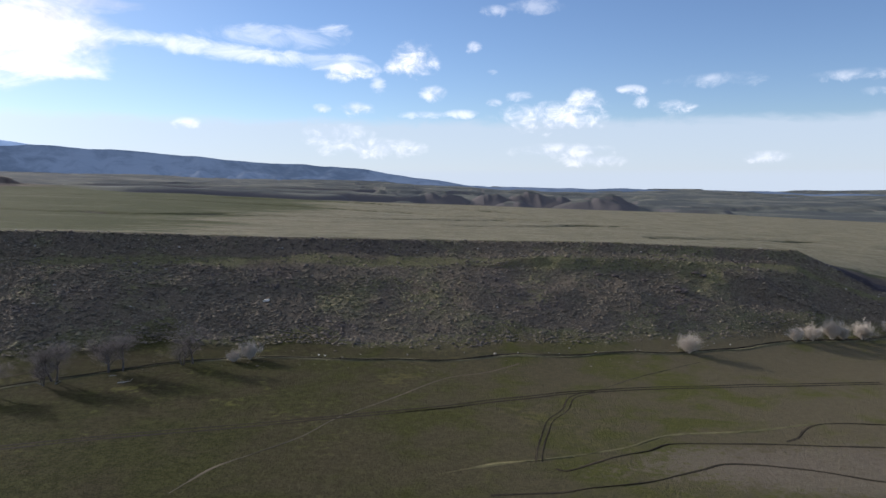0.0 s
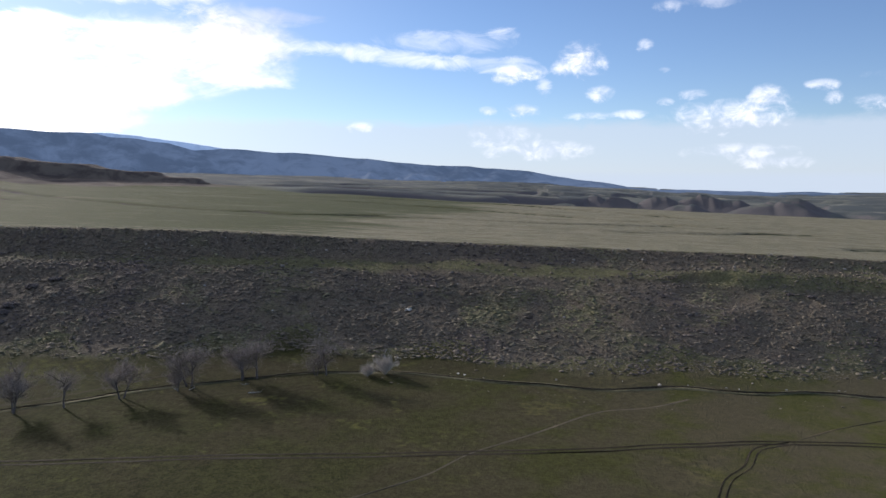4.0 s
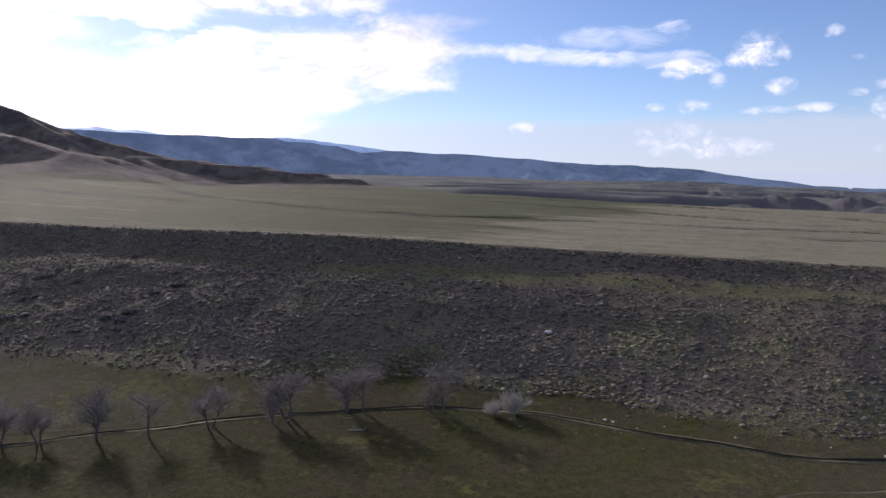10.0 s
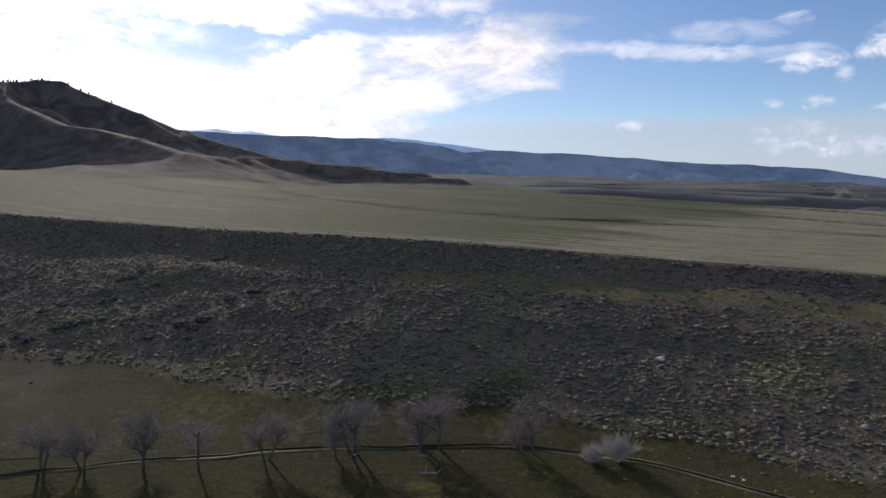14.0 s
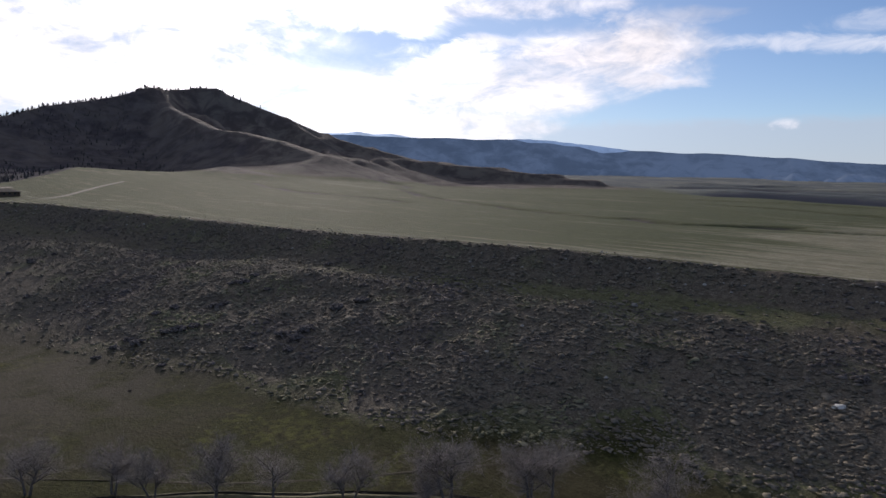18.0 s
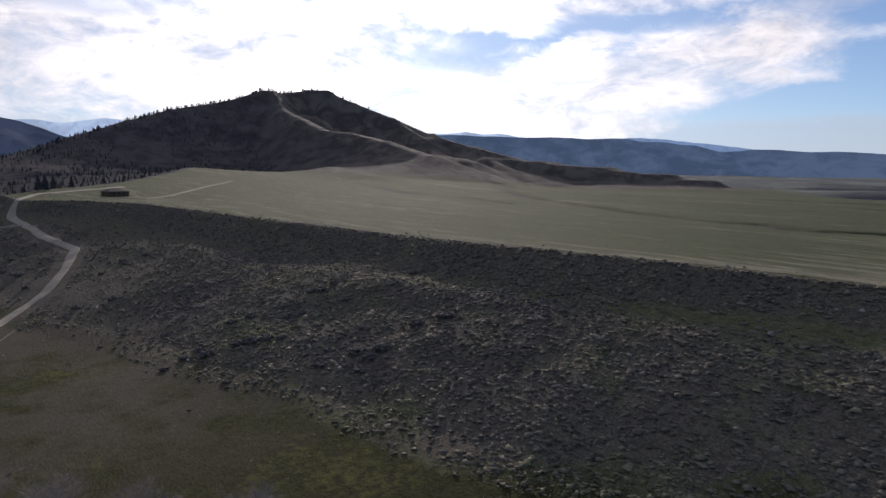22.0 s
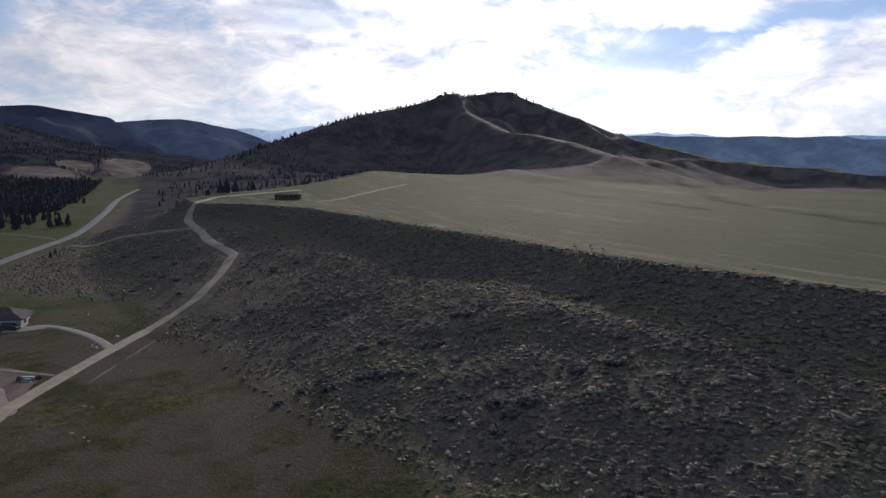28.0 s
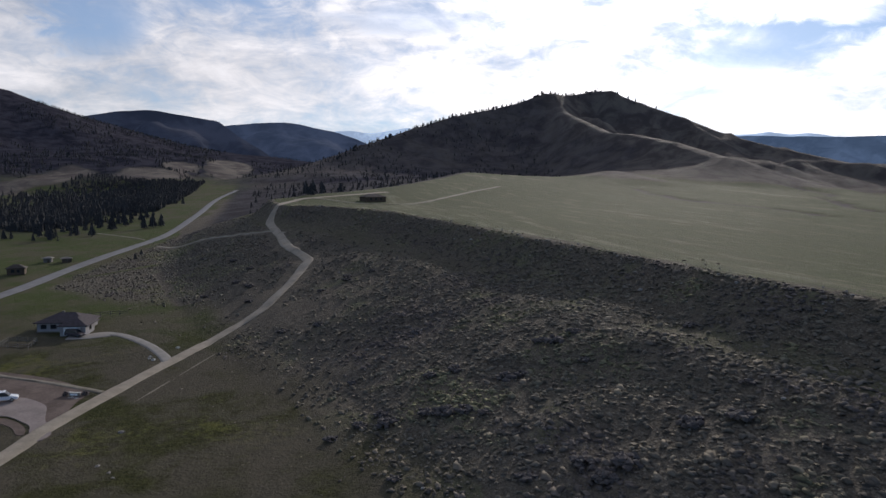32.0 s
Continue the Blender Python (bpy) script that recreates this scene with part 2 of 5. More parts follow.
# ridges of the butte: summit line, western flank, eastern flank, spurs to the south-east
HILL = [
    [(-1274, 704, 212), (-1262, 660, 203), (-1240, 625, 198), (-1208, 592, 197), (-1228, 530, 176), (-1210, 437, 156), (-1177, 363, 132), (-1144, 322, 117), (-1111, 274, 101), (-1067, 229, 78), (-1000, 193, 50)],
    [(-1274, 704, 212), (-1252, 728, 211), (-1210, 763, 187), (-1148, 808, 158), (-1084, 848, 126), (-1011, 894, 101), (-923, 948, 77), (-840, 1001, 64), (-747, 1039, 52), (-679, 1052, 41)],
    [(-1208, 598, 189), (-1141, 590, 160), (-977, 584, 116), (-924, 598, 110), (-849, 606, 96), (-751, 609, 74)],
    [(-730, 465, 58), (-690, 452, 55), (-640, 450, 50)],
    [(-1148, 808, 158), (-1000, 800, 98), (-880, 790, 72)],
    [(-1084, 848, 129), (-985, 790, 96), (-890, 730, 74), (-800, 700, 58)],
    [(-1011, 894, 103), (-930, 850, 82), (-850, 840, 64)],
    [(-1240, 625, 190), (-1130, 640, 150), (-1040, 650, 118), (-950, 640, 92), (-860, 620, 72)],
]
TERRACE = [[(-1010, 860, 92), (-905, 925, 76), (-815, 975, 66), (-740, 1020, 55), (-690, 1050, 46)]]
WEST = [
    [(-1431, -508, 262), (-1504, -320, 212), (-1523, -255, 187), (-1538, -191, 167), (-1532, -118, 134), (-1493, -36, 93)],
]
# clearings in the valley woods: centre and half widths
CLEARINGS = [(-945, -95, 110, 34), (-985, -10, 75, 40), (-1180, 80, 120, 30), (-830, -130, 60, 20), (-1110, 20, 50, 20)]
FAR_LIP = [(520, 330), (430, 520), (257, 640), (134, 636), (43, 640), (-72, 630), (-219, 709), (-486, 967), (-640, 1095), (-1100, 1300)]


def sighted(rng, rows):
    """A line of points in the basin from bearings and angles in degrees below the level of a high lookout."""
    return [(rng * math.sin(radians(a)), rng * math.cos(radians(a)), 42 + rng * math.tan(radians(e))) for a, e in rows]


MESAS = [sighted(1250, [(-37, -0.15), (-31.8, -0.32), (-23, -0.5), (-15.6, -0.85), (-10.5, -1.15)]), sighted(1500, [(-17, -0.62), (-9, -0.9), (-3.4, -1.25)]), sighted(1850, [(-26, -0.25), (-19, -0.42), (-13, -0.5), (-7, -0.72)]), sighted(2500, [(-20, -0.22), (-11, -0.28), (-4, -0.55)])]
KNOLLS = [sighted(1500, r) for r in ([(-7.9, -0.95), (-6.8, -0.85)], [(-4.9, -0.74), (-4.2, -0.72)], [(-1.6, -1.0), (-0.5, -0.90), (1.2, -1.05)], [(3.2, -1.08), (4.2, -1.02)], [(6.2, -0.88), (9.0, -0.90)], [(11.6, -1.12), (13.4, -1.06)])] + [sighted(1350, r) for r in ([(5.3, -1.55), (6.0, -1.5)], [(-3.4, -1.6), (-2.9, -1.55)], [(10.0, -1.7), (12.2, -1.3), (13.2, -1.25)])]


# shallow washes on the tableland: points and depth
WASHES = [
    ([(-660, 625), (-600, 590), (-539, 556), (-490, 500), (-440, 470), (-397, 435), (-338, 412), (-293, 394), (-237, 376), (-190, 362), (-150, 364), (-110, 374), (-75, 384), (-30, 392), (30, 420)], 3.0, 4.5),
    ([(-565, 398), (-510, 384), (-464, 379), (-400, 376), (-340, 372)], 1.8, 3.5),
    ([(-455, 474), (-430, 520), (-350, 560), (-240, 560), (-120, 520), (-30, 480), (60, 430)], 3.0, 5),
    ([(-640, 600), (-520, 640), (-380, 660), (-200, 680), (-60, 610), (60, 520)], 3.6, 6),
    ([(10, 352), (27, 363), (50, 378), (72, 392), (100, 398)], 2.4, 4),
    ([(95, 318), (117, 327), (140, 340), (180, 345)], 2.4, 4),
    ([(-190, 372), (-166, 359), (-140, 366), (-120, 385)], 2.2, 4),
]
# ledges on the slope where the ground has slipped: points and height
LEDGES = [
    ([(34, 221), (48, 222), (66, 221), (80, 216), (92, 209)], -2.0),
    ([(-178, 172), (-170, 180), (-160, 184), (-148, 186)], -0.5),
    ([(-70, 196), (-40, 204), (-10, 203)], -0.5),
]


def lattice(x, y, seed):
    """Smooth value noise, 0 to 1, on unit cells."""
    xi, yi = np.floor(x).astype(np.int64), np.floor(y).astype(np.int64)
    u, v = x - xi, y - yi
    u, v = u * u * (3 - 2 * u), v * v * (3 - 2 * v)

    def corner(a, b):
        h = (a * 374761393 + b * 668265263 + seed * 1442695041) & 0xFFFFFFFF
        h = ((h ^ (h >> 13)) * 1274126177) & 0xFFFFFFFF
        return ((h ^ (h >> 16)) & 0xFFFF) / 65535.0

    return (corner(xi, yi) * (1 - u) + corner(xi + 1, yi) * u) * (1 - v) + (corner(xi, yi + 1) * (1 - u) + corner(xi + 1, yi + 1) * u) * v


def fbm(x, y, size, octaves=4, seed=1):
    """Fractal noise, about -1 to 1, with its largest cells size metres wide."""
    total, amp, norm = 0.0, 1.0, 0.0
    for k in range(octaves):
        f = 2.03**k / size
        total = total + amp * (2 * lattice(x * f + 17.3 * k, y * f - 9.1 * k, seed + k) - 1)
        norm, amp = norm + amp, amp * 0.5
    return total / norm * 1.6


def near_line(x, y, line):
    """Distance to a polyline, the side of it (positive to the right of its run), its height there, and the length run."""
    best, side, height, run = np.full(x.shape, 1e9), np.zeros(x.shape), np.zeros(x.shape), np.zeros(x.shape)
    length = 0.0
    for a, b in zip(line[:-1], line[1:]):
        dx, dy = b[0] - a[0], b[1] - a[1]
        ll = dx * dx + dy * dy
        k = np.clip(((x - a[0]) * dx + (y - a[1]) * dy) / ll, 0, 1)
        d = np.hypot(x - a[0] - k * dx, y - a[1] - k * dy)
        m = d < best
        best = np.where(m, d, best)
        side = np.where(m, (x - a[0]) * dy - (y - a[1]) * dx, side)
        if len(a) > 2:
            height = np.where(m, a[2] + k * (b[2] - a[2]), height)
        run = np.where(m, length + k * math.sqrt(ll), run)
        length += math.sqrt(ll)
    return best, np.where(side >= 0, 1.0, -1.0), height, run


def step(v, lo, hi):
    k = np.clip((v - lo) / (hi - lo), 0, 1)
    return k * k * (3 - 2 * k)


def ridges(x, y, lines, base, reach, power=1.0, seed=30, soft=10):
    """Height over base of ridges with concave, gullied flanks."""
    top = np.zeros(x.shape)
    pad = soft + reach * 2.6
    for i, line in enumerate(lines):
        m = (x > min(p[0] for p in line) - pad) & (x < max(p[0] for p in line) + pad) & (y > min(p[1] for p in line) - pad) & (y < max(p[1] for p in line) + pad)
        if not m.any():
            continue
        px, py, pb = x[m], y[m], base[m]
        vary = 1 + 0.16 * fbm(px, py, 240, 4, seed + i)
        best = np.zeros(px.shape)
        for a, b in zip(line[:-1], line[1:]):
            d, _, z, _ = near_line(px, py, [a, b])
            d = np.maximum(0, d * vary - soft)
            best = np.maximum(best, np.maximum(z - pb, 0) * np.maximum(np.exp(-((d / reach) ** power)) * 1.25 - 0.25, 0))
        top[m] = np.maximum(top[m], best)
    return top


def rim_level(x, y):
    """Height of the rim, smoothed over its length, as it carries on inland."""
    total, weight = np.zeros(x.shape), np.zeros(x.shape)
    for a, b in zip(RIM[:-1], RIM[1:]):
        length = math.dist(a[:2], b[:2])
        k = max(1, round(length / 40))
        for j in range(k):
            f = (j + 0.5) / k
            px, py, pz = (a[i] + (b[i] - a[i]) * f for i in range(3))
            w = length / k / ((x - px) ** 2 + (y - py) ** 2 + 150) ** 1.5
            total, weight = total + w * pz, weight + w
    return total / weight


def terrain(x, y):
    """Height of the ground and its covers: slope share, tableland, far land, forest."""
    x, y = np.asarray(x, float), np.asarray(y, float)
    wob = 2.2 * fbm(x, y, 22, 3, 5)
    dr, sr, zr, run = near_line(x, y, RIM)
    df, sf, zf, _ = near_line(x, y, FOOT)
    dr = np.maximum(dr + wob * np.exp(-dr / 30) * 0.6, 0)
    up, down = sr > 0, sf < 0  # on the tableland, on the valley floor
    # valley floor
    floor = np.interp(x, [-5000, -1600, -900, -419, -300, -237, -190, -100, -18, 35, 100, 400, 5000], [125, 63, 35.5, 14.3, 7.5, 3.4, 1.9, 0.1, -1.4, -2.6, -3.6, -9, -70])
    floor = floor + 0.35 * fbm(x, y, 60, 3, 2) - 0.004 * np.clip(150 - y, -50, 400)
    valley = floor + (zf - floor) * np.exp(-df / 10)
    # slope between foot and rim: a bench below a steep scarp
    u = df / (df + dr + 1e-6)
    share = np.interp(u, [0, 0.12, 0.3, 0.45, 0.6, 0.68, 0.76, 0.81, 0.86, 0.97, 1], [0, 0.08, 0.27, 0.42, 0.565, 0.63, 0.665, 0.70, 0.77, 0.985, 1])
    mild = np.interp(u, [0, 0.12, 0.3, 0.45, 0.6, 0.72, 0.82, 0.90, 0.975, 1], [0, 0.09, 0.29, 0.445, 0.595, 0.715, 0.79, 0.86, 0.985, 1])
    east = 0.85 * step(x, -120, -40) + 0.12 * (lattice(run / 45, run * 0, 6) - 0.5)
    share = share + (mild - share) * np.clip(east, 0, 1)
    bulge = np.sin(np.pi * np.clip(u, 0, 1)) ** 1.3
    slope = zf + (zr - zf) * share + bulge * ((1.0 + 0.9 * step(x, -70, 10)) * fbm(run, u * 55, 42, 4, 7) + 0.3 * fbm(x, y, 17, 3, 12) + 0.25 * fbm(x, y, 7, 4, 9))
    # slumped ledges: raised above the line, hollow below it
    for line, deep in LEDGES:
        d, side, _, along = near_line(x + 3 * fbm(x, y, 16, 3, 17), y + 3 * fbm(x, y, 14, 3, 18), line)
        fade = np.exp(-((d / 11) ** 2))
        slope = slope + bulge * deep * np.tanh(side * d / 2.5) * fade
    # tableland, falling to the basin beyond its far lip
    plate = 21.8 + 0.031 * np.clip(-x - 60, 0, 900) * (1 - 0.6 * step(y, 450, 900)) - 0.035 * np.clip(x + 60, 0, 500) + 9 * step(-x, 420, 800) * (1 - step(y, 450, 800))
    plate = plate + 0.9 * fbm(x * 0.35, y, 90, 3, 11) * step(dr, 5, 120)
    near_rim = np.exp(-dr / 14)
    table = plate + ((zr - plate) * near_rim + (rim_level(x, y) - plate) * (1 - near_rim)) * np.exp(-dr / 70)
    dl, sl, _, _ = near_line(x, y, FAR_LIP)
    beyond = np.where(sl > 0, dl, 0) * step(y, 200, 420)
    r = np.hypot(x, y)
    az = np.degrees(np.arctan2(x, y))
    near = np.interp(az, [-45, -30, -10, 5, 30], [24, 14, -8, -24, -28])
    foot = np.interp(az, [-45, -25, -10, 0, 8, 30], [70, 55, 30, 2, -30, -38])
    basin = near + (foot - near) * np.clip((r - 1300) / 2300, 0, 1) + 7 * fbm(x, y, 420, 5, 21) + 9 * step(fbm(x, y, 520, 5, 23), 0.05, 0.12)
    basin = basin + np.maximum(ridges(x, y, MESAS, basin, 62, 4.0, 61, 14), ridges(x, y, KNOLLS, basin, 60, 1.15, 66, 3) * (1 - 0.30 * np.abs(fbm(x, y, 55, 4, 68))))
    table = table + (basin - table) * step(beyond, 0, 200)
    z = np.where(up, table, np.where(down, valley, slope))
    wash = np.zeros(x.shape)
    for line, deep, wide in WASHES:
        d, _, _, along = near_line(x + 5 * fbm(x, y, 30, 3, 15), y + 5 * fbm(x, y, 26, 3, 16), line)
        cut = up * (0.35 + 0.65 * lattice(along / 40, along * 0, 5)) * np.exp(-((d / wide) ** 2))
        z = z - deep * (1 - 0.5 * step(-x, 330, 420)) * cut
        wash = np.maximum(wash, cut)
    k = step(-x, 760, 1080)
    z = z * (1 - k) + (floor + 6 * fbm(x, y, 300, 3, 19)) * k
    # the butte and the western mountains
    low = np.maximum(z, 36)
    butte = np.maximum(ridges(x, y, HILL[:2], low, 165, 1.0, 30, 9), np.maximum(ridges(x, y, HILL[2:3], low, 95, 1.2, 32, 8), ridges(x, y, HILL[3:4], low, 36, 1.2, 33, 6)))
    butte = np.maximum(butte, ridges(x, y, HILL[4:], low, 95, 1.05, 34, 8))
    butte = np.maximum(butte, ridges(x, y, TERRACE, np.maximum(z, 20), 40, 5.0, 35, 22))
    west = ridges(x, y, WEST, np.maximum(z, 60), 420, 1.0, 50)
    hd_ = near_line(x, y, HILL[0])[0]
    hd_ = np.minimum(np.minimum(hd_, near_line(x, y, HILL[1])[0]), near_line(x, y, HILL[2])[0])
    z = z + np.maximum(butte * (1 + (0.05 * fbm(x, y, 150, 4, 41) - 0.16 * np.abs(fbm(x + 0.35 * y, (y - 0.35 * x) * 0.42, 60, 4, 43))) * step(butte, 8, 50) * step(hd_, 8, 60)), west)
    far_rise = step(r, 3200, 5200) * step(-az, 60, 90) * 90
    z = z + far_rise
    return z, dict(u=u, up=up, down=down, dr=dr, df=df, west=west, butte=butte, beyond=beyond, r=r, az=az, run=run, wash=wash)


def brush_flat(x, y):
    """Share of sagebrush on the rough flat between the house and the highway."""
    d, side, _, _ = near_line(x, y, [(-300, 30), (-325, 50.5), (-313, 63), (-306.5, 74), (-298.7, 88), (-295, 98), (-280, 110)])
    inside = np.where(side < 0, 1.0, -1.0) * d + 7 * fbm(x, y, 30, 4, 63)
    road = np.interp(x, [-460, -413, -363, -334, -315], [78, 68.6, 57.3, 52, 47.7])
    return step(inside, -3, 12) * step(y - road, 6, 12) * step(-x, 270, 290) * step(x, -470, -430)


def ground_z(x, y):
    return float(terrain(np.array([x]), np.array([y]))[0][0])


def part(name, bm, material, parent=None, label=""):
    """Links a bmesh as one mesh object under a thing or a part."""
    mesh = bpy.data.meshes.new(name)
    bm.to_mesh(mesh)
    bm.free()
    mesh.materials.append(material)
    ob = new(name, mesh)
    ob.parent = parent
    return tagged(ob, label)


def sheet(name, verts, faces, material, parent=None, smooth=True):
    """A mesh object from arrays of points and faces (all of one size)."""
    mesh = bpy.data.meshes.new(name)
    verts, faces = np.asarray(verts, np.float32), np.asarray(faces, np.int32)
    k = faces.shape[1]
    mesh.vertices.add(len(verts))
    mesh.vertices.foreach_set("co", verts.ravel())
    mesh.loops.add(faces.size)
    mesh.loops.foreach_set("vertex_index", faces.ravel())
    mesh.polygons.add(len(faces))
    mesh.polygons.foreach_set("loop_start", np.arange(0, faces.size, k, dtype=np.int32))
    mesh.polygons.foreach_set("use_smooth", np.full(len(faces), smooth))
    mesh.update()
    mesh.validate()
    mesh.materials.append(material)
    ob = new(name, mesh)
    ob.parent = parent
    return ob


def grid_faces(rows, cols):
    i = np.arange(rows - 1)[:, None] * cols + np.arange(cols - 1)[None]
    return np.stack([i, i + 1, i + cols + 1, i + cols], -1).reshape(-1, 4)


# ---- materials ----
def material(name, rough=0.9, specular=0.2):
    m = bpy.data.materials.new(name)
    m.use_nodes = True
    bsdf = m.node_tree.nodes["Principled BSDF"]
    bsdf.inputs["Roughness"].default_value = rough
    bsdf.inputs["Specular IOR Level"].default_value = specular
    return m, Nodes(m.node_tree), bsdf


def plain(name, lo, hi, scale=2.0, rough=0.9, bump=0.0, metal=0.0, spread=0.0):
    """A surface that wanders between two colours at two scales, with a little relief."""
    m, n, b = material(name, rough)
    b.inputs["Metallic"].default_value = metal
    p = n.put("ShaderNodeTexCoord", out=3)
    a, c = n.noise(p, scale, 5), n.noise(p, scale * 9, 4)
    k = n.ramp(n.math("ADD", n.math("MULTIPLY", a, 0.6), n.math("MULTIPLY", c, 0.4)), 0.32, 0.68)
    col = n.mix(k, lo, hi)
    if spread:
        r = n.put("ShaderNodeObjectInfo", out=5)
        col = n.mix(n.math("MULTIPLY", r, spread), col, tuple(0.45 * v for v in lo))
    n.set(b.inputs["Base Color"], col)
    if bump:
        bp = n.put("ShaderNodeBump")
        bp.node.inputs["Strength"].default_value, bp.node.inputs["Distance"].default_value = bump, 0.05
        n.set(bp.node.inputs["Height"], c)
        n.set(b.inputs["Normal"], bp)
    return m


def ground_material():
    m, n, b = material("ground_cover", 0.95, 0.1)
    pos = n.put("ShaderNodeNewGeometry", out=0)
    att = n.tree.nodes.new("ShaderNodeAttribute")
    att.attribute_name = "cover"
    sep = n.tree.nodes.new("ShaderNodeSeparateColor")
    n.tree.links.new(att.outputs["Color"], sep.inputs[0])
    slope, table, wood_shade = sep.outputs[0], sep.outputs[1], sep.outputs[2]
    far = att.outputs["Alpha"]
    big, mid, fine, tiny = n.noise(pos, 0.018, 6, 0.6, 0.4), n.noise(pos, 0.09, 6, 0.6, 0.3), n.noise(pos, 0.7, 5, 0.6), n.noise(pos, 5.0, 4, 0.6)
    grain = n.math("ADD", n.math("ADD", n.math("MULTIPLY", fine, 0.35), n.math("MULTIPLY", n.noise(pos, 2.2, 4, 0.6), 0.4)), n.math("MULTIPLY", tiny, 0.25))
    # stretch the contrast of the grain
    grain = n.math("ADD", n.math("MULTIPLY", n.math("SUBTRACT", grain, 0.5), 1.9), 0.5)
    # valley meadow: olive grass with brown thin patches
    green = n.mix(n.ramp(grain, 0.3, 0.7), (0.024, 0.026, 0.008), (0.058, 0.059, 0.019))
    brown = n.mix(n.ramp(grain, 0.3, 0.7), (0.029, 0.026, 0.011), (0.062, 0.055, 0.026))
    patch = n.math("ADD", n.math("MULTIPLY", big, 0.5), n.math("MULTIPLY", mid, 0.5))
    meadow = n.mix(n.ramp(patch, 0.43, 0.60), green, brown)
    fleck = n.ramp(n.math("ADD", n.math("MULTIPLY", n.noise(pos, 0.045, 4, 0.6, 0.5), 0.7), n.math("MULTIPLY", fine, 0.3)), 0.56, 0.66)
    meadow = n.mix(n.math("MULTIPLY", fleck, 0.6), meadow, (0.125, 0.125, 0.030))
    where = n.tree.nodes.new("ShaderNodeSeparateXYZ")
    n.set(where.inputs[0], pos)
    field = n.mix(n.ramp(patch, 0.42, 0.58), n.mix(grain, (0.047, 0.064, 0.019), (0.086, 0.101, 0.035)), n.mix(grain, (0.070, 0.066, 0.036), (0.117, 0.106, 0.066)))
    # paler, yellower meadow towards the east
    east_meadow = n.mix(n.ramp(patch, 0.41, 0.53), n.mix(grain, (0.059, 0.064, 0.019), (0.125, 0.125, 0.042)), n.mix(grain, (0.082, 0.072, 0.044), (0.152, 0.131, 0.081)))
    meadow = n.mix(n.ramp(where.outputs[0], -70.0, 100.0), meadow, east_meadow)
    trampled = n.vmath("LENGTH", n.vmath("MULTIPLY", n.vmath("SUBTRACT", pos, (66.0, 107.0, -3.0)), (0.028, 0.085, 0.0)), out=1)
    bare = n.ramp(n.math("ADD", trampled, n.math("MULTIPLY", n.math("SUBTRACT", n.math("ADD", mid, fine), 1.0), 1.6)), 1.1, 0.55)
    meadow = n.mix(n.math("MULTIPLY", bare, 0.85), meadow, n.mix(grain, (0.095, 0.078, 0.056), (0.210, 0.180, 0.136)))
    meadow = n.mix(n.math("MULTIPLY", n.math("MULTIPLY", n.ramp(where.outputs[0], -115.0, -165.0), n.ramp(patch, 0.40, 0.55)), 0.8), meadow, n.mix(grain, (0.062, 0.054, 0.040), (0.118, 0.102, 0.076)))
    meadow = n.mix(n.ramp(where.outputs[0], -225.0, -330.0), meadow, field)
    # slope: grey-brown soil and dry litter with green flushes
    soil = n.mix(n.ramp(grain, 0.3, 0.7), (0.085, 0.071, 0.054), (0.170, 0.143, 0.108))
    flush = n.mix(n.ramp(grain, 0.3, 0.7), (0.092, 0.093, 0.048), (0.190, 0.184, 0.102))
    bench = n.math("MULTIPLY", n.ramp(slope, 0.93, 0.72), n.ramp(where.outputs[0], -230.0, -130.0))
    side = n.mix(n.ramp(n.math("ADD", n.math("ADD", n.math("MULTIPLY", big, 0.5), n.math("MULTIPLY", mid, 0.5)), n.math("ADD", n.math("MULTIPLY", bench, 0.14), n.math("MULTIPLY", n.ramp(where.outputs[0], -130.0, 0.0), 0.05))), 0.53, 0.68), soil, flush)
    # tableland: cured pale grass, greener inside
    straw = n.mix(n.ramp(grain, 0.25, 0.75), (0.172, 0.156, 0.099), (0.328, 0.298, 0.202))
    turf = n.mix(n.ramp(grain, 0.25, 0.75), (0.050, 0.060, 0.022), (0.092, 0.100, 0.042))
    streak = n.put("ShaderNodeMapping", pos)
    streak.node.inputs["Scale"].default_value = (0.16, 1.0, 1.0)
    bands = n.noise(streak, 0.030, 5, 0.6, 0.3)
    lines = n.noise(streak, 0.22, 5, 0.68, 0.2)
    bands = n.math("ADD", n.math("MULTIPLY", bands, 0.55), n.math("MULTIPLY", lines, 0.45))
    dry = n.math("ADD", n.math("MULTIPLY", n.ramp(table, 1.0, 1.5), 0.36), bands)
    straw = n.mix(n.math("MULTIPLY", n.ramp(dry, 0.53, 0.74), 0.85), turf, straw)
    straw = n.mix(n.math("MULTIPLY", n.ramp(lines, 0.54, 0.62), n.math("ADD", 0.14, n.math("MULTIPLY", n.ramp(table, 1.0, 1.4), 0.4))), straw, (0.290, 0.260, 0.180))
    straw = n.mix(n.math("MULTIPLY", n.ramp(lines, 0.45, 0.38), n.math("ADD", 0.08, n.math("MULTIPLY", n.ramp(table, 1.0, 1.4), 0.2))), straw, (0.075, 0.075, 0.040))
    straw = n.mix(n.math("MULTIPLY", n.ramp(n.math("ADD", n.math("MULTIPLY", mid, 0.5), n.math("MULTIPLY", n.noise(pos, 0.35, 5, 0.65, 0.3), 0.5)), 0.47, 0.60), 0.35), straw, (0.060, 0.062, 0.030))
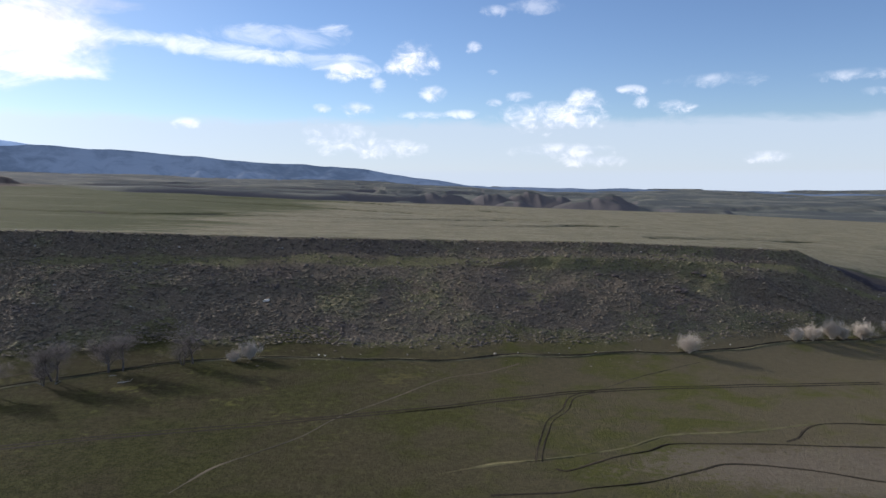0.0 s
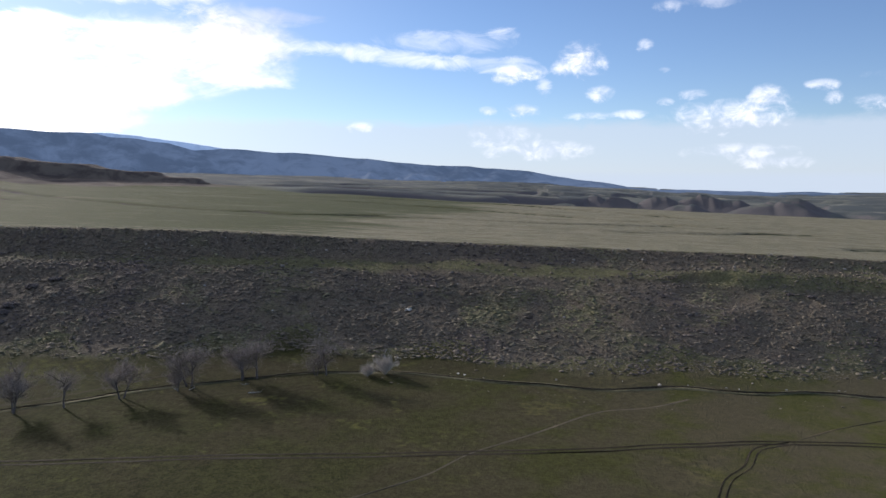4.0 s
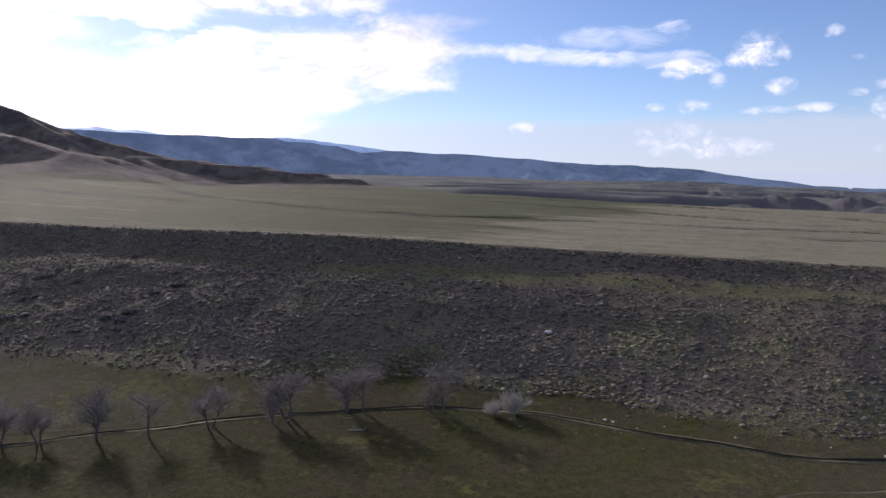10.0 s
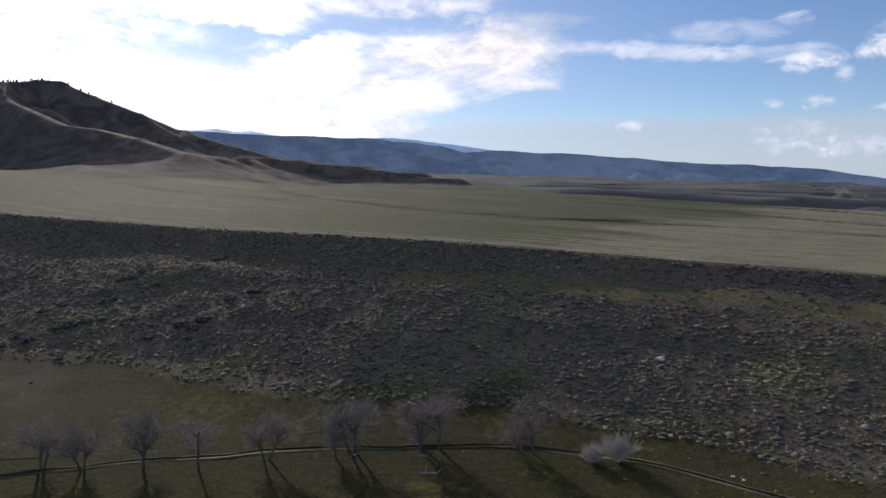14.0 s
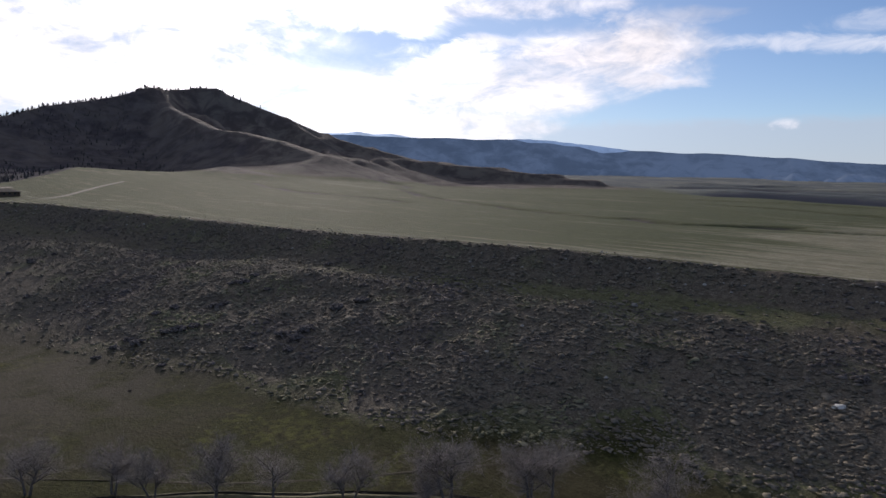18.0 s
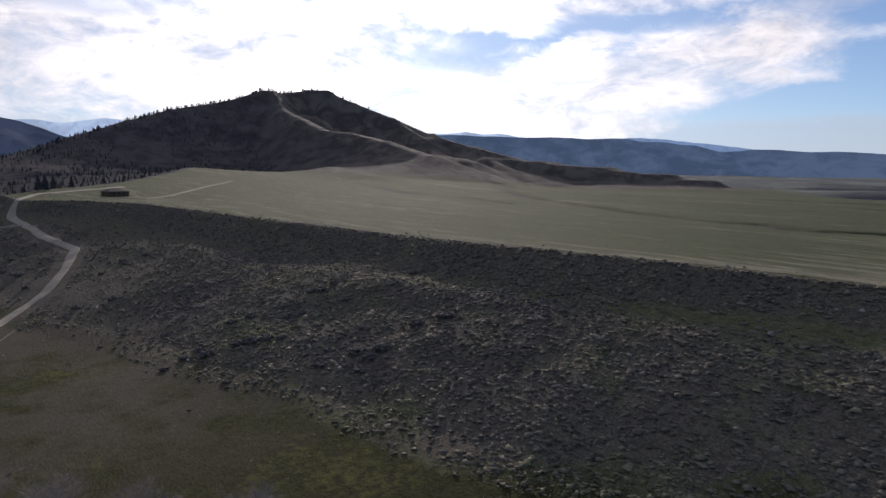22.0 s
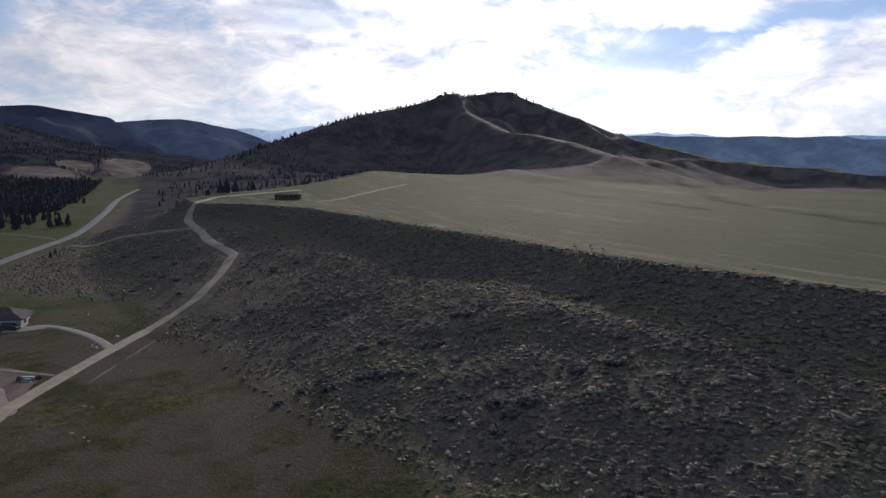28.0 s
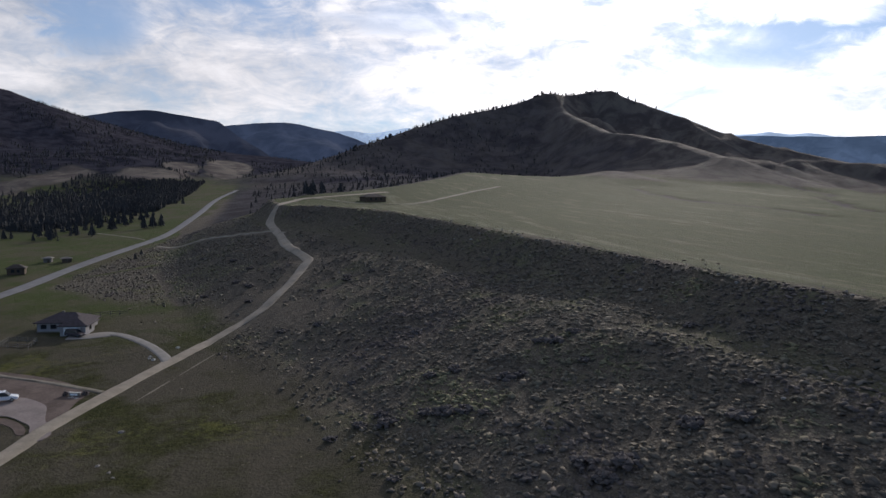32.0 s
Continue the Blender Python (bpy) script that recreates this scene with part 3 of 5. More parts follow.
    straw = n.mix(n.ramp(table, 1.6, 2.0), straw, n.mix(n.ramp(grain, 0.3, 0.7), (0.220, 0.195, 0.140), (0.420, 0.380, 0.300)))
    # distant range land with bare scarps, and woods
    up_way = n.tree.nodes.new("ShaderNodeSeparateXYZ")
    n.set(up_way.inputs[0], n.put("ShaderNodeNewGeometry", out=1))
    flatness = n.ramp(up_way.outputs[2], 0.93, 0.985)
    patchy = n.math("ADD", n.math("MULTIPLY", n.noise(pos, 0.0035, 8, 0.62, 0.6), 0.7), n.math("MULTIPLY", n.noise(pos, 0.016, 5, 0.6, 0.3), 0.3))
    open_land = n.mix(n.ramp(patchy, 0.45, 0.58), (0.082, 0.093, 0.092), (0.150, 0.158, 0.132))
    open_land = n.mix(n.ramp(n.noise(pos, 0.009, 4, 0.6, 0.8), 0.60, 0.66), open_land, (0.210, 0.205, 0.165))
    range_ = n.mix(flatness, n.mix(grain, (0.094, 0.088, 0.090), (0.150, 0.141, 0.140)), open_land)
    # this dark colour also carries shade painted at the nose and washes
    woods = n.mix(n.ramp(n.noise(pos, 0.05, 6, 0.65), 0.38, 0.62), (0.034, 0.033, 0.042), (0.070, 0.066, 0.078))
    gully = n.noise(pos, 0.03, 7, 0.65, 0.6)
    heath = n.mix(n.ramp(gully, 0.38, 0.62), (0.085, 0.070, 0.064), (0.175, 0.148, 0.120))
    rocky = n.mix(n.ramp(slope, 2.2, 2.9), heath, n.mix(n.ramp(gully, 0.35, 0.65), (0.150, 0.126, 0.110), (0.250, 0.212, 0.182)))
    col = n.mix(slope, meadow, n.mix(n.ramp(slope, 1.2, 2.0), side, rocky))
    col = n.mix(table, col, straw)
    col = n.mix(far, col, range_)
    col = n.mix(wood_shade, col, woods)
    n.set(b.inputs["Specular IOR Level"], n.math("MULTIPLY", n.math("SUBTRACT", 1.0, wood_shade), n.math("ADD", 0.055, n.math("MULTIPLY", n.math("MINIMUM", table, 1.0), 0.045))))
    n.set(b.inputs["Base Color"], col)
    bp = n.put("ShaderNodeBump")
    bp.node.inputs["Strength"].default_value, bp.node.inputs["Distance"].default_value = 0.8, 0.5
    n.set(bp.node.inputs["Height"], n.math("ADD", n.math("MULTIPLY", n.noise(pos, 1.6, 5, 0.62, 0.3), 0.7), n.math("MULTIPLY", grain, 0.5)))
    n.set(b.inputs["Normal"], bp)
    return m


GROUND = ground_material()


# ---- ground sheet ----
def axis(lo, a, b, hi, fine, rate):
    """Coordinates with fine steps from a to b that widen outwards by rate of the way gone, to lo and hi."""
    mid = list(np.arange(a, b, fine))
    left, right, v = [], [], a
    while v > lo:
        v -= fine + rate[0] * (a - v)
        left.append(max(v, lo))
    v = mid[-1]
    while v < hi:
        v += fine + rate[1] * (v - b)
        right.append(min(v, hi))
    return np.array(left[::-1] + mid + right)


gx = axis(-5200, -300, 130, 5200, 1.5, (0.012, 0.024))
gy = axis(-5200, 92, 262, 5200, 1.5, (0.024, 0.012))
GX, GY = np.meshgrid(gx, gy)
GX, GY = GX.ravel(), GY.ravel()
GZ, info = terrain(GX, GY)
ground = sheet("ground", np.stack([GX, GY, GZ], -1), grid_faces(len(gy), len(gx)), GROUND)
tagged(ground, "rolling grassland with a sagebrush slope and pale tableland", "ground", kind="structure")
edge = 3.0 * fbm(GX, GY, 18, 3, 61)
on_slope = (~info["up"] & ~info["down"]) * np.maximum(step(info["df"] + 2 * edge, 0, 12), (GX < -290) * (GX > -520))
on_slope = np.maximum(on_slope, info["down"] * brush_flat(GX, GY))
on_slope = on_slope * (1 - 0.3 * np.exp(-(((info["u"] - 0.76) / 0.08) ** 2)))  # the grassy bench carries less brush
# paler grass near the rim and towards the east
pale_edge_east = 0.5 * np.clip(0.18 * np.exp(-info["dr"] / 25) + step(GX, -170, 0), 0, 1)
bare_edge = (0.16 + 0.34 * step(GX, -140, -40)) * step(2.2 - info["dr"] + 0.5 * edge, 0, 1.5)
on_table = info["up"] * step(info["dr"] + edge * 0.3, 0.0, 1.5) * (1 + pale_edge_east + bare_edge)
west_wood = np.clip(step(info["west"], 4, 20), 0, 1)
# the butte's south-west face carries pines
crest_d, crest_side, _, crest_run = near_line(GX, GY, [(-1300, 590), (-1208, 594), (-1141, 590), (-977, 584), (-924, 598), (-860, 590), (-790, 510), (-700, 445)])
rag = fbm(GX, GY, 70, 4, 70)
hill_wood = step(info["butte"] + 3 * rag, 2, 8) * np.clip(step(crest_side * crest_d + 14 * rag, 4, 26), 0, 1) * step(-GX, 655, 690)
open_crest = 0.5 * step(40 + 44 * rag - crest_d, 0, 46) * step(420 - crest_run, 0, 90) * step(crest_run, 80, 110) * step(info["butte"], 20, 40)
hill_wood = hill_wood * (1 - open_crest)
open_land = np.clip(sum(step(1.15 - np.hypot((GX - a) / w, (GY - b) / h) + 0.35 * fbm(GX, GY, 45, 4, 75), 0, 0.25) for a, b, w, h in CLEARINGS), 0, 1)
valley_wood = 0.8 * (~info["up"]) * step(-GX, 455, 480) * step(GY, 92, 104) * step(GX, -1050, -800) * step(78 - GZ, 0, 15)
# shade of the steep face behind the nose, painted as dark cover
nose_shade = 0.9 * step(GX, 114, 122) * step(185 - GX, 0, 15) * step(11 - info["dr"], 0, 3) * info["up"] * (GY < 250)
wood_shade = np.clip(nose_shade + valley_wood + np.maximum(west_wood, 0.45 * hill_wood), 0, 1) * (1 - open_land)
far = np.maximum(step(info["beyond"], 10, 90), step(info["r"], 1300, 1900) * (GY < 2000))
upland = np.maximum(step(GZ + 8 * fbm(GX, GY, 60, 4, 74), 85, 110), step(info["butte"] + 2 * fbm(GX, GY, 40, 4, 74), 1.5, 6)) * (GX < -520) * step(GY, 60, 220)
on_slope = np.maximum(on_slope, np.maximum((2.0 + open_crest) * upland, 2.3 * open_land))
nose = step(GX, 112, 122) * step(248 - GY, 0, 14) * info["up"]
on_slope = np.maximum(on_slope, 1.7 * nose)
# shade of the wash banks, put into the cover as darker ground
wash_shade = 0.85 * step(info["wash"], 0.25, 0.6)
on_slope = np.maximum(on_slope, 2.0 * wash_shade)
wood_shade = np.maximum(wood_shade, 0.6 * wash_shade * (1 - np.clip(far, 0, 1)))
on_table = on_table * (1 - upland) * (1 - nose) * (1 - wash_shade)
tone = np.stack([on_slope, on_table, wood_shade, np.clip(far, 0, 1)], -1).astype(np.float32)
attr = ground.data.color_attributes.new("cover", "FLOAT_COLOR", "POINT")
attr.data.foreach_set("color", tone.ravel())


# ---- far mountains ----
def polar(eye, rng, rows):
    """Points of a crest from bearings and elevations in degrees, seen from an eye at a range."""
    return [(eye[0] + rng * math.sin(radians(a)), eye[1] + rng * math.cos(radians(a)), eye[2] + rng * math.tan(radians(e))) for a, e in rows]


def hazy_range_material(name, lo, hi, glow):
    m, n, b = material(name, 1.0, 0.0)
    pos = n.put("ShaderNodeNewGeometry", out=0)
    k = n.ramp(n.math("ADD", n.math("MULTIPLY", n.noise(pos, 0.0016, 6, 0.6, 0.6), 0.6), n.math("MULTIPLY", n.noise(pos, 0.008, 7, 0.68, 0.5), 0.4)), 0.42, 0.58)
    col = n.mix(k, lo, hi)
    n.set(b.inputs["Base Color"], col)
    # the haze of distance is put in as bluish emission
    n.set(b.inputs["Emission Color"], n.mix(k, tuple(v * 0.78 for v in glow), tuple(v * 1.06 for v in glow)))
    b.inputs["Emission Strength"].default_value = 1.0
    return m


def mountain_range(name, crest, depth, base, mat, label, seed):
    """A backdrop range: a crest line with gullied flanks that fall towards the viewer."""
    pts = np.array(crest)
    s = np.r_[0, np.cumsum(np.hypot(*np.diff(pts[:, :2], axis=0).T))]
    k = np.arange(0, s[-1], 22.0)
    cx, cy, cz = (np.interp(k, s, pts[:, i]) for i in range(3))
    rows = np.linspace(0, 1, 34)
    r = np.hypot(cx, cy)
    X = cx[None] * (1 - rows[:, None] * depth / r[None])
    Y = cy[None] * (1 - rows[:, None] * depth / r[None])
    fall = 1 - rows[:, None] ** 0.75
    Z = base + (cz[None] + 7 * fbm(k, k * 0, 200, 5, seed)[None] - base) * fall
    gully = np.abs(fbm(k[None] + 300 * rows[:, None] * fbm(k, k * 0 + 3, 900, 2, seed + 3)[None], rows[:, None] * 500 + 0 * k[None], 330, 5, seed + 5))
    Z = Z + (gully - 0.4) * 110 * (rows[:, None] * (1 - rows[:, None]) * 4) ** 0.8 * np.clip((cz[None] - base) / 250, 0, 1)
    ob = sheet(name, np.stack([X, Y, Z], -1).reshape(-1, 3), grid_faces(*X.shape), mat)
    return tagged(ob, label, "mountains", kind="structure")


E0, E13, E32 = (0, 0, 42), (-7, 60, 42), (-72, 126, 42)
# the last colour of each is the haze glow added to it
BLUE = hazy_range_material("far_forest_haze", (0.026, 0.033, 0.042), (0.078, 0.084, 0.094), (0.050, 0.080, 0.136))
NEAR_BLUE = hazy_range_material("canyon_forest_haze", (0.030, 0.033, 0.042), (0.070, 0.070, 0.080), (0.010, 0.014, 0.026))
MID_BLUE = hazy_range_material("canyon_far_forest_haze", (0.030, 0.036, 0.046), (0.075, 0.078, 0.090), (0.022, 0.032, 0.058))
PALE = hazy_range_material("far_ridge_haze", (0.10, 0.13, 0.18), (0.16, 0.19, 0.25), (0.13, 0.20, 0.32))
SNOW = hazy_range_material("far_snow_haze", (0.30, 0.36, 0.45), (0.75, 0.80, 0.86), (0.30, 0.38, 0.48))
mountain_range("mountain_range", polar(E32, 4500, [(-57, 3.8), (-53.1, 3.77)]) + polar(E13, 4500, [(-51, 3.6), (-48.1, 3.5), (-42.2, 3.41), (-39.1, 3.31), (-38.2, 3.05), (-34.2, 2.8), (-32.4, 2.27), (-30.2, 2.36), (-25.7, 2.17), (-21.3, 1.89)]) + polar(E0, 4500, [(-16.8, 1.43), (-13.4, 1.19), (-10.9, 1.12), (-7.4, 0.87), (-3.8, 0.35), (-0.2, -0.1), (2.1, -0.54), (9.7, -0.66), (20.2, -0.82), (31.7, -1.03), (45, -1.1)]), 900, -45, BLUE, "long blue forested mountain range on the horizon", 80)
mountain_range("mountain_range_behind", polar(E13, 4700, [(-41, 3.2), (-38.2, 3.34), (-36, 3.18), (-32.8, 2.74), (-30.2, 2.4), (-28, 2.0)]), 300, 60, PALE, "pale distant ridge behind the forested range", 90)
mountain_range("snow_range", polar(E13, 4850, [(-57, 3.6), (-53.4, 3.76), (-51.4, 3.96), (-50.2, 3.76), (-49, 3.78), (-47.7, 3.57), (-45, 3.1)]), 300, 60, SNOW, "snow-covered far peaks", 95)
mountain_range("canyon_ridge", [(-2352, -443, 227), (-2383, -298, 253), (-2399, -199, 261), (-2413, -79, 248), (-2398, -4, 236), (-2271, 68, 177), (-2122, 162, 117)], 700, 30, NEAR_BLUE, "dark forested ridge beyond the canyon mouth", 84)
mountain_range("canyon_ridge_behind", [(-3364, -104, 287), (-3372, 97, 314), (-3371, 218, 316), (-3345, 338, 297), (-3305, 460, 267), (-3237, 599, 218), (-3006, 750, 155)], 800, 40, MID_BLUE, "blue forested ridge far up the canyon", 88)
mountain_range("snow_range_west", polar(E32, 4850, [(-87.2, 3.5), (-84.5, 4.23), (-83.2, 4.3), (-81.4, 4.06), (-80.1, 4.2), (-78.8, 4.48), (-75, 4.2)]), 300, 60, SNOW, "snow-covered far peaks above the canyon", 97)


# ---- shapes ----
rng = random.Random(7)


def tube(bm, pts, radii, sides=6, cap=True):
    """A tapered tube along points."""
    rings = []
    for i, p in enumerate(pts):
        d = (Vector(pts[min(i + 1, len(pts) - 1)]) - Vector(pts[max(i - 1, 0)])).normalized()
        a = d.orthogonal().normalized()
        b = d.cross(a)
        rings.append([bm.verts.new(Vector(p) + (a * math.cos(k * math.tau / sides) + b * math.sin(k * math.tau / sides)) * radii[i]) for k in range(sides)])
    for r, s in zip(rings[:-1], rings[1:]):
        for k in range(sides):
            bm.faces.new((r[k], r[(k + 1) % sides], s[(k + 1) % sides], s[k]))
    if cap:
        bm.faces.new(rings[0][::-1])
        bm.faces.new(rings[-1])


def box(bm, x0, y0, z0, x1, y1, z1):
    v = [bm.verts.new(p) for p in ((x0, y0, z0), (x1, y0, z0), (x1, y1, z0), (x0, y1, z0), (x0, y0, z1), (x1, y0, z1), (x1, y1, z1), (x0, y1, z1))]
    for f in ((3, 2, 1, 0), (4, 5, 6, 7), (0, 1, 5, 4), (1, 2, 6, 5), (2, 3, 7, 6), (3, 0, 4, 7)):
        bm.faces.new([v[i] for i in f])


def prism(bm, ring, z0, z1):
    lo, hi = [bm.verts.new((x, y, z0)) for x, y in ring], [bm.verts.new((x, y, z1)) for x, y in ring]
    n = len(ring)
    for i in range(n):
        bm.faces.new((lo[i], lo[(i + 1) % n], hi[(i + 1) % n], hi[i]))
    bm.faces.new(hi)
    bm.faces.new(lo[::-1])


def hip_roof(bm, x0, y0, x1, y1, z, rise, over=0.5, drop=0.18):
    """A hipped roof with a fascia; its ridge runs along the longer side."""
    x0, y0, x1, y1 = x0 - over, y0 - over, x1 + over, y1 + over
    half = min(x1 - x0, y1 - y0) / 2
    if y1 - y0 > x1 - x0:
        r = [((x0 + x1) / 2, y0 + half, z + rise), ((x0 + x1) / 2, y1 - half, z + rise)]
    else:
        r = [(x0 + half, (y0 + y1) / 2, z + rise), (x1 - half, (y0 + y1) / 2, z + rise)]
    e = [bm.verts.new(p) for p in ((x0, y0, z), (x1, y0, z), (x1, y1, z), (x0, y1, z))]
    lo = [bm.verts.new((v.co.x, v.co.y, z - drop)) for v in e]
    a, b = bm.verts.new(r[0]), bm.verts.new(r[1])
    if y1 - y0 > x1 - x0:
        faces = ((e[0], e[1], a), (e[1], e[2], b, a), (e[2], e[3], b), (e[3], e[0], a, b))
    else:
        faces = ((e[0], e[1], b, a), (e[1], e[2], b), (e[2], e[3], a, b), (e[3], e[0], a))
    for f in faces:
        bm.faces.new(f)
    for i in range(4):
        bm.faces.new((lo[i], lo[(i + 1) % 4], e[(i + 1) % 4], e[i]))
    bm.faces.new(lo[::-1])


def lump(bm, size, detail=2, rough=0.25, seed=0, flat=0.7):
    """A rounded uneven stone or clump that sits on z = 0."""
    made = bmesh.ops.create_icosphere(bm, subdivisions=detail, radius=1.0)["verts"]
    for v in made:
        k = 1 + rough * noise.noise(v.co * 1.7 + Vector((seed * 3.1, seed * 1.7, 0))) * 2
        v.co = Vector((v.co.x * size[0] * k, v.co.y * size[1] * k, (v.co.z * k * flat + 0.25) * size[2]))


def thing(name, x, y, turn=0.0, sink=0.0, scale=1.0):
    ob = new(name)
    ob.empty_display_size = 0.5
    ob.matrix_world = Matrix.LocRotScale((x, y, ground_z(x, y) - sink), Euler((0, 0, radians(turn))), (scale, scale, scale))
    return ob


# ---- more materials ----
BARK = plain("bark", (0.095, 0.080, 0.070), (0.19, 0.165, 0.148), 3.0, 0.95, 0.4)
TWIG = plain("twigs", (0.16, 0.136, 0.122), (0.27, 0.232, 0.212), 0.6, 0.95)
PALE_TWIG = plain("pale_twigs", (0.40, 0.36, 0.31), (0.58, 0.53, 0.46), 0.8, 0.95)
DEADWOOD = plain("deadwood", (0.36, 0.34, 0.31), (0.52, 0.50, 0.46), 2.0, 0.9)
STONE = plain("stone", (0.22, 0.20, 0.17), (0.46, 0.43, 0.38), 1.2, 0.95, 0.5, spread=0.5)
PALE_STONE = plain("pale_stone", (0.45, 0.43, 0.38), (0.68, 0.66, 0.60), 1.2, 0.95, 0.4)
SHRUB = plain("shrub", (0.078, 0.066, 0.062), (0.155, 0.134, 0.120), 3.0, 0.95, 0.8)
RUT = plain("rut_mud", (0.016, 0.013, 0.007), (0.040, 0.032, 0.017), 0.8, 0.95, 0.8)
GRAVEL = plain("gravel", (0.25, 0.212, 0.16), (0.37, 0.315, 0.245), 0.35, 0.95, 0.5)
ASPHALT = plain("worn_asphalt", (0.15, 0.146, 0.146), (0.22, 0.212, 0.212), 0.2, 0.8, 0.2)
CONCRETE = plain("concrete", (0.225, 0.205, 0.18), (0.31, 0.285, 0.255), 0.4, 0.85, 0.2)
DIRT = plain("dirt", (0.036, 0.030, 0.016), (0.075, 0.062, 0.036), 0.5, 0.95, 0.5)
PALE_DIRT = plain("pale_dirt", (0.16, 0.14, 0.105), (0.27, 0.24, 0.185), 0.3, 0.95, 0.5)
RUBBED = plain("worn_turf", (0.070, 0.060, 0.040), (0.125, 0.106, 0.074), 0.5, 0.95, 0.5)
DRY_GRASS = plain("dry_grass", (0.085, 0.082, 0.036), (0.150, 0.136, 0.066), 0.5, 0.95, 0.5)
YARD = plain("yard_gravel", (0.20, 0.165, 0.150), (0.30, 0.250, 0.228), 0.3, 0.95, 0.5)
RED_DIRT = plain("red_dirt", (0.085, 0.062, 0.050), (0.165, 0.122, 0.102), 0.25, 0.95, 0.5)
BANK = plain("ditch_bank", (0.030, 0.025, 0.017), (0.080, 0.066, 0.044), 0.8, 0.95, 0.8)
BANK_TOP = plain("bank_top", (0.075, 0.072, 0.036), (0.150, 0.138, 0.080), 0.8, 0.95, 0.6)
NEEDLES = plain("needles", (0.044, 0.045, 0.046), (0.090, 0.086, 0.082), 0.8, 0.95, spread=0.4)
SHINGLE = plain("roof_shingles", (0.050, 0.040, 0.044), (0.100, 0.082, 0.086), 1.5, 0.85, 0.4)
SIDING = plain("grey_siding", (0.26, 0.25, 0.25), (0.36, 0.35, 0.35), 0.6, 0.7)
WHITE_PAINT = plain("white_paint", (0.70, 0.70, 0.69), (0.80, 0.80, 0.79), 0.7, 0.6)
GLASS = plain("dark_glass", (0.02, 0.022, 0.026), (0.035, 0.038, 0.042), 1.0, 0.12)
LOG_WALL = plain("log_wall", (0.075, 0.052, 0.036), (0.145, 0.105, 0.074), 1.2, 0.8, 0.4)
DARK_ROOF = plain("dark_roof", (0.050, 0.040, 0.034), (0.10, 0.080, 0.068), 0.8, 0.8)
CAR_PAINT = plain("white_car_paint", (0.74, 0.75, 0.76), (0.80, 0.81, 0.82), 0.5, 0.3)
RUBBER = plain("rubber", (0.015, 0.015, 0.015), (0.03, 0.03, 0.03), 3.0, 0.9)
STEEL = plain("galvanised_steel", (0.34, 0.35, 0.36), (0.48, 0.49, 0.50), 2.0, 0.5, metal=0.7)
FENCE_WOOD = plain("weathered_wood", (0.14, 0.125, 0.11), (0.25, 0.23, 0.205), 2.0, 0.9)


def sage_material():
    m, n, b = material("sagebrush", 0.95, 0.1)
    r = n.put("ShaderNodeNewGeometry", out=8)
    pos = n.put("ShaderNodeNewGeometry", out=0)
    k = n.math("ADD", n.math("MULTIPLY", r, 0.35), n.math("MULTIPLY", n.noise(pos, 5.0, 5, 0.7), 0.65))
    col = n.mix(n.ramp(k, 0.2, 0.95), (0.096, 0.083, 0.064), (0.246, 0.214, 0.164))
    col = n.mix(n.ramp(n.noise(pos, 0.05, 3), 0.52, 0.66), col, n.mix(r, (0.100, 0.096, 0.052), (0.255, 0.240, 0.142)))
    stand_ = n.ramp(n.math("ADD", n.math("MULTIPLY", n.noise(pos, 0.028, 4, 0.6, 0.6), 0.7), n.math("MULTIPLY", n.noise(pos, 0.16, 4, 0.6), 0.3)), 0.48, 0.60)
    col = n.mix(n.math("MULTIPLY", stand_, 0.8), col, n.mix(n.ramp(k, 0.2, 0.95), (0.072, 0.060, 0.058), (0.190, 0.160, 0.146)))
    n.set(b.inputs["Base Color"], col)
    return m


# ---- sagebrush on the slope ----
def scatter_mesh(name, variants, xs, ys, zs, sizes, turns, which, mat, smooth=False, long=1.0):
    """One joined mesh of many small clumps, each a turned and scaled copy of a variant."""
    V, F, off = [], [], 0
    for i in range(len(variants)):
        m = which == i
        v, f = variants[i]
        c, s = np.cos(turns[m])[:, None], np.sin(turns[m])[:, None]
        sz = sizes[m]
        px = (v[None, :, 0] * c - v[None, :, 1] * s) * sz[:, :1] * long + xs[m][:, None]
        py = (v[None, :, 0] * s + v[None, :, 1] * c) * sz[:, :1] + ys[m][:, None]
        pz = v[None, :, 2] * sz[:, 1:] + zs[m][:, None]
        V.append(np.stack([px, py, pz], -1).reshape(-1, 3))
        F.append((f[None] + (np.arange(m.sum()) * len(v))[:, None, None] + off).reshape(-1, 3))
        off += m.sum() * len(v)
    return sheet(name, np.concatenate(V), np.concatenate(F), mat, smooth=smooth)


def clump_variant(seed, detail=1, rough=0.45, cut=-0.3):
    bm = bmesh.new()
    bmesh.ops.create_icosphere(bm, subdivisions=detail, radius=1.0)
    for v in bm.verts:
        k = 1 + rough * noise.noise(v.co * 2.3 + Vector((seed * 5.3, 0, seed))) * 2
        v.co = v.co * k
        v.co.z = max(v.co.z, cut)
    bmesh.ops.delete(bm, geom=[f for f in bm.faces if all(v.co.z <= cut + 1e-4 for v in f.verts)], context="FACES")
    bmesh.ops.triangulate(bm, faces=bm.faces)
    bm.verts.index_update()
    out = np.array([v.co for v in bm.verts]), np.array([[v.index for v in f.verts] for f in bm.faces])
    bm.free()
    return out


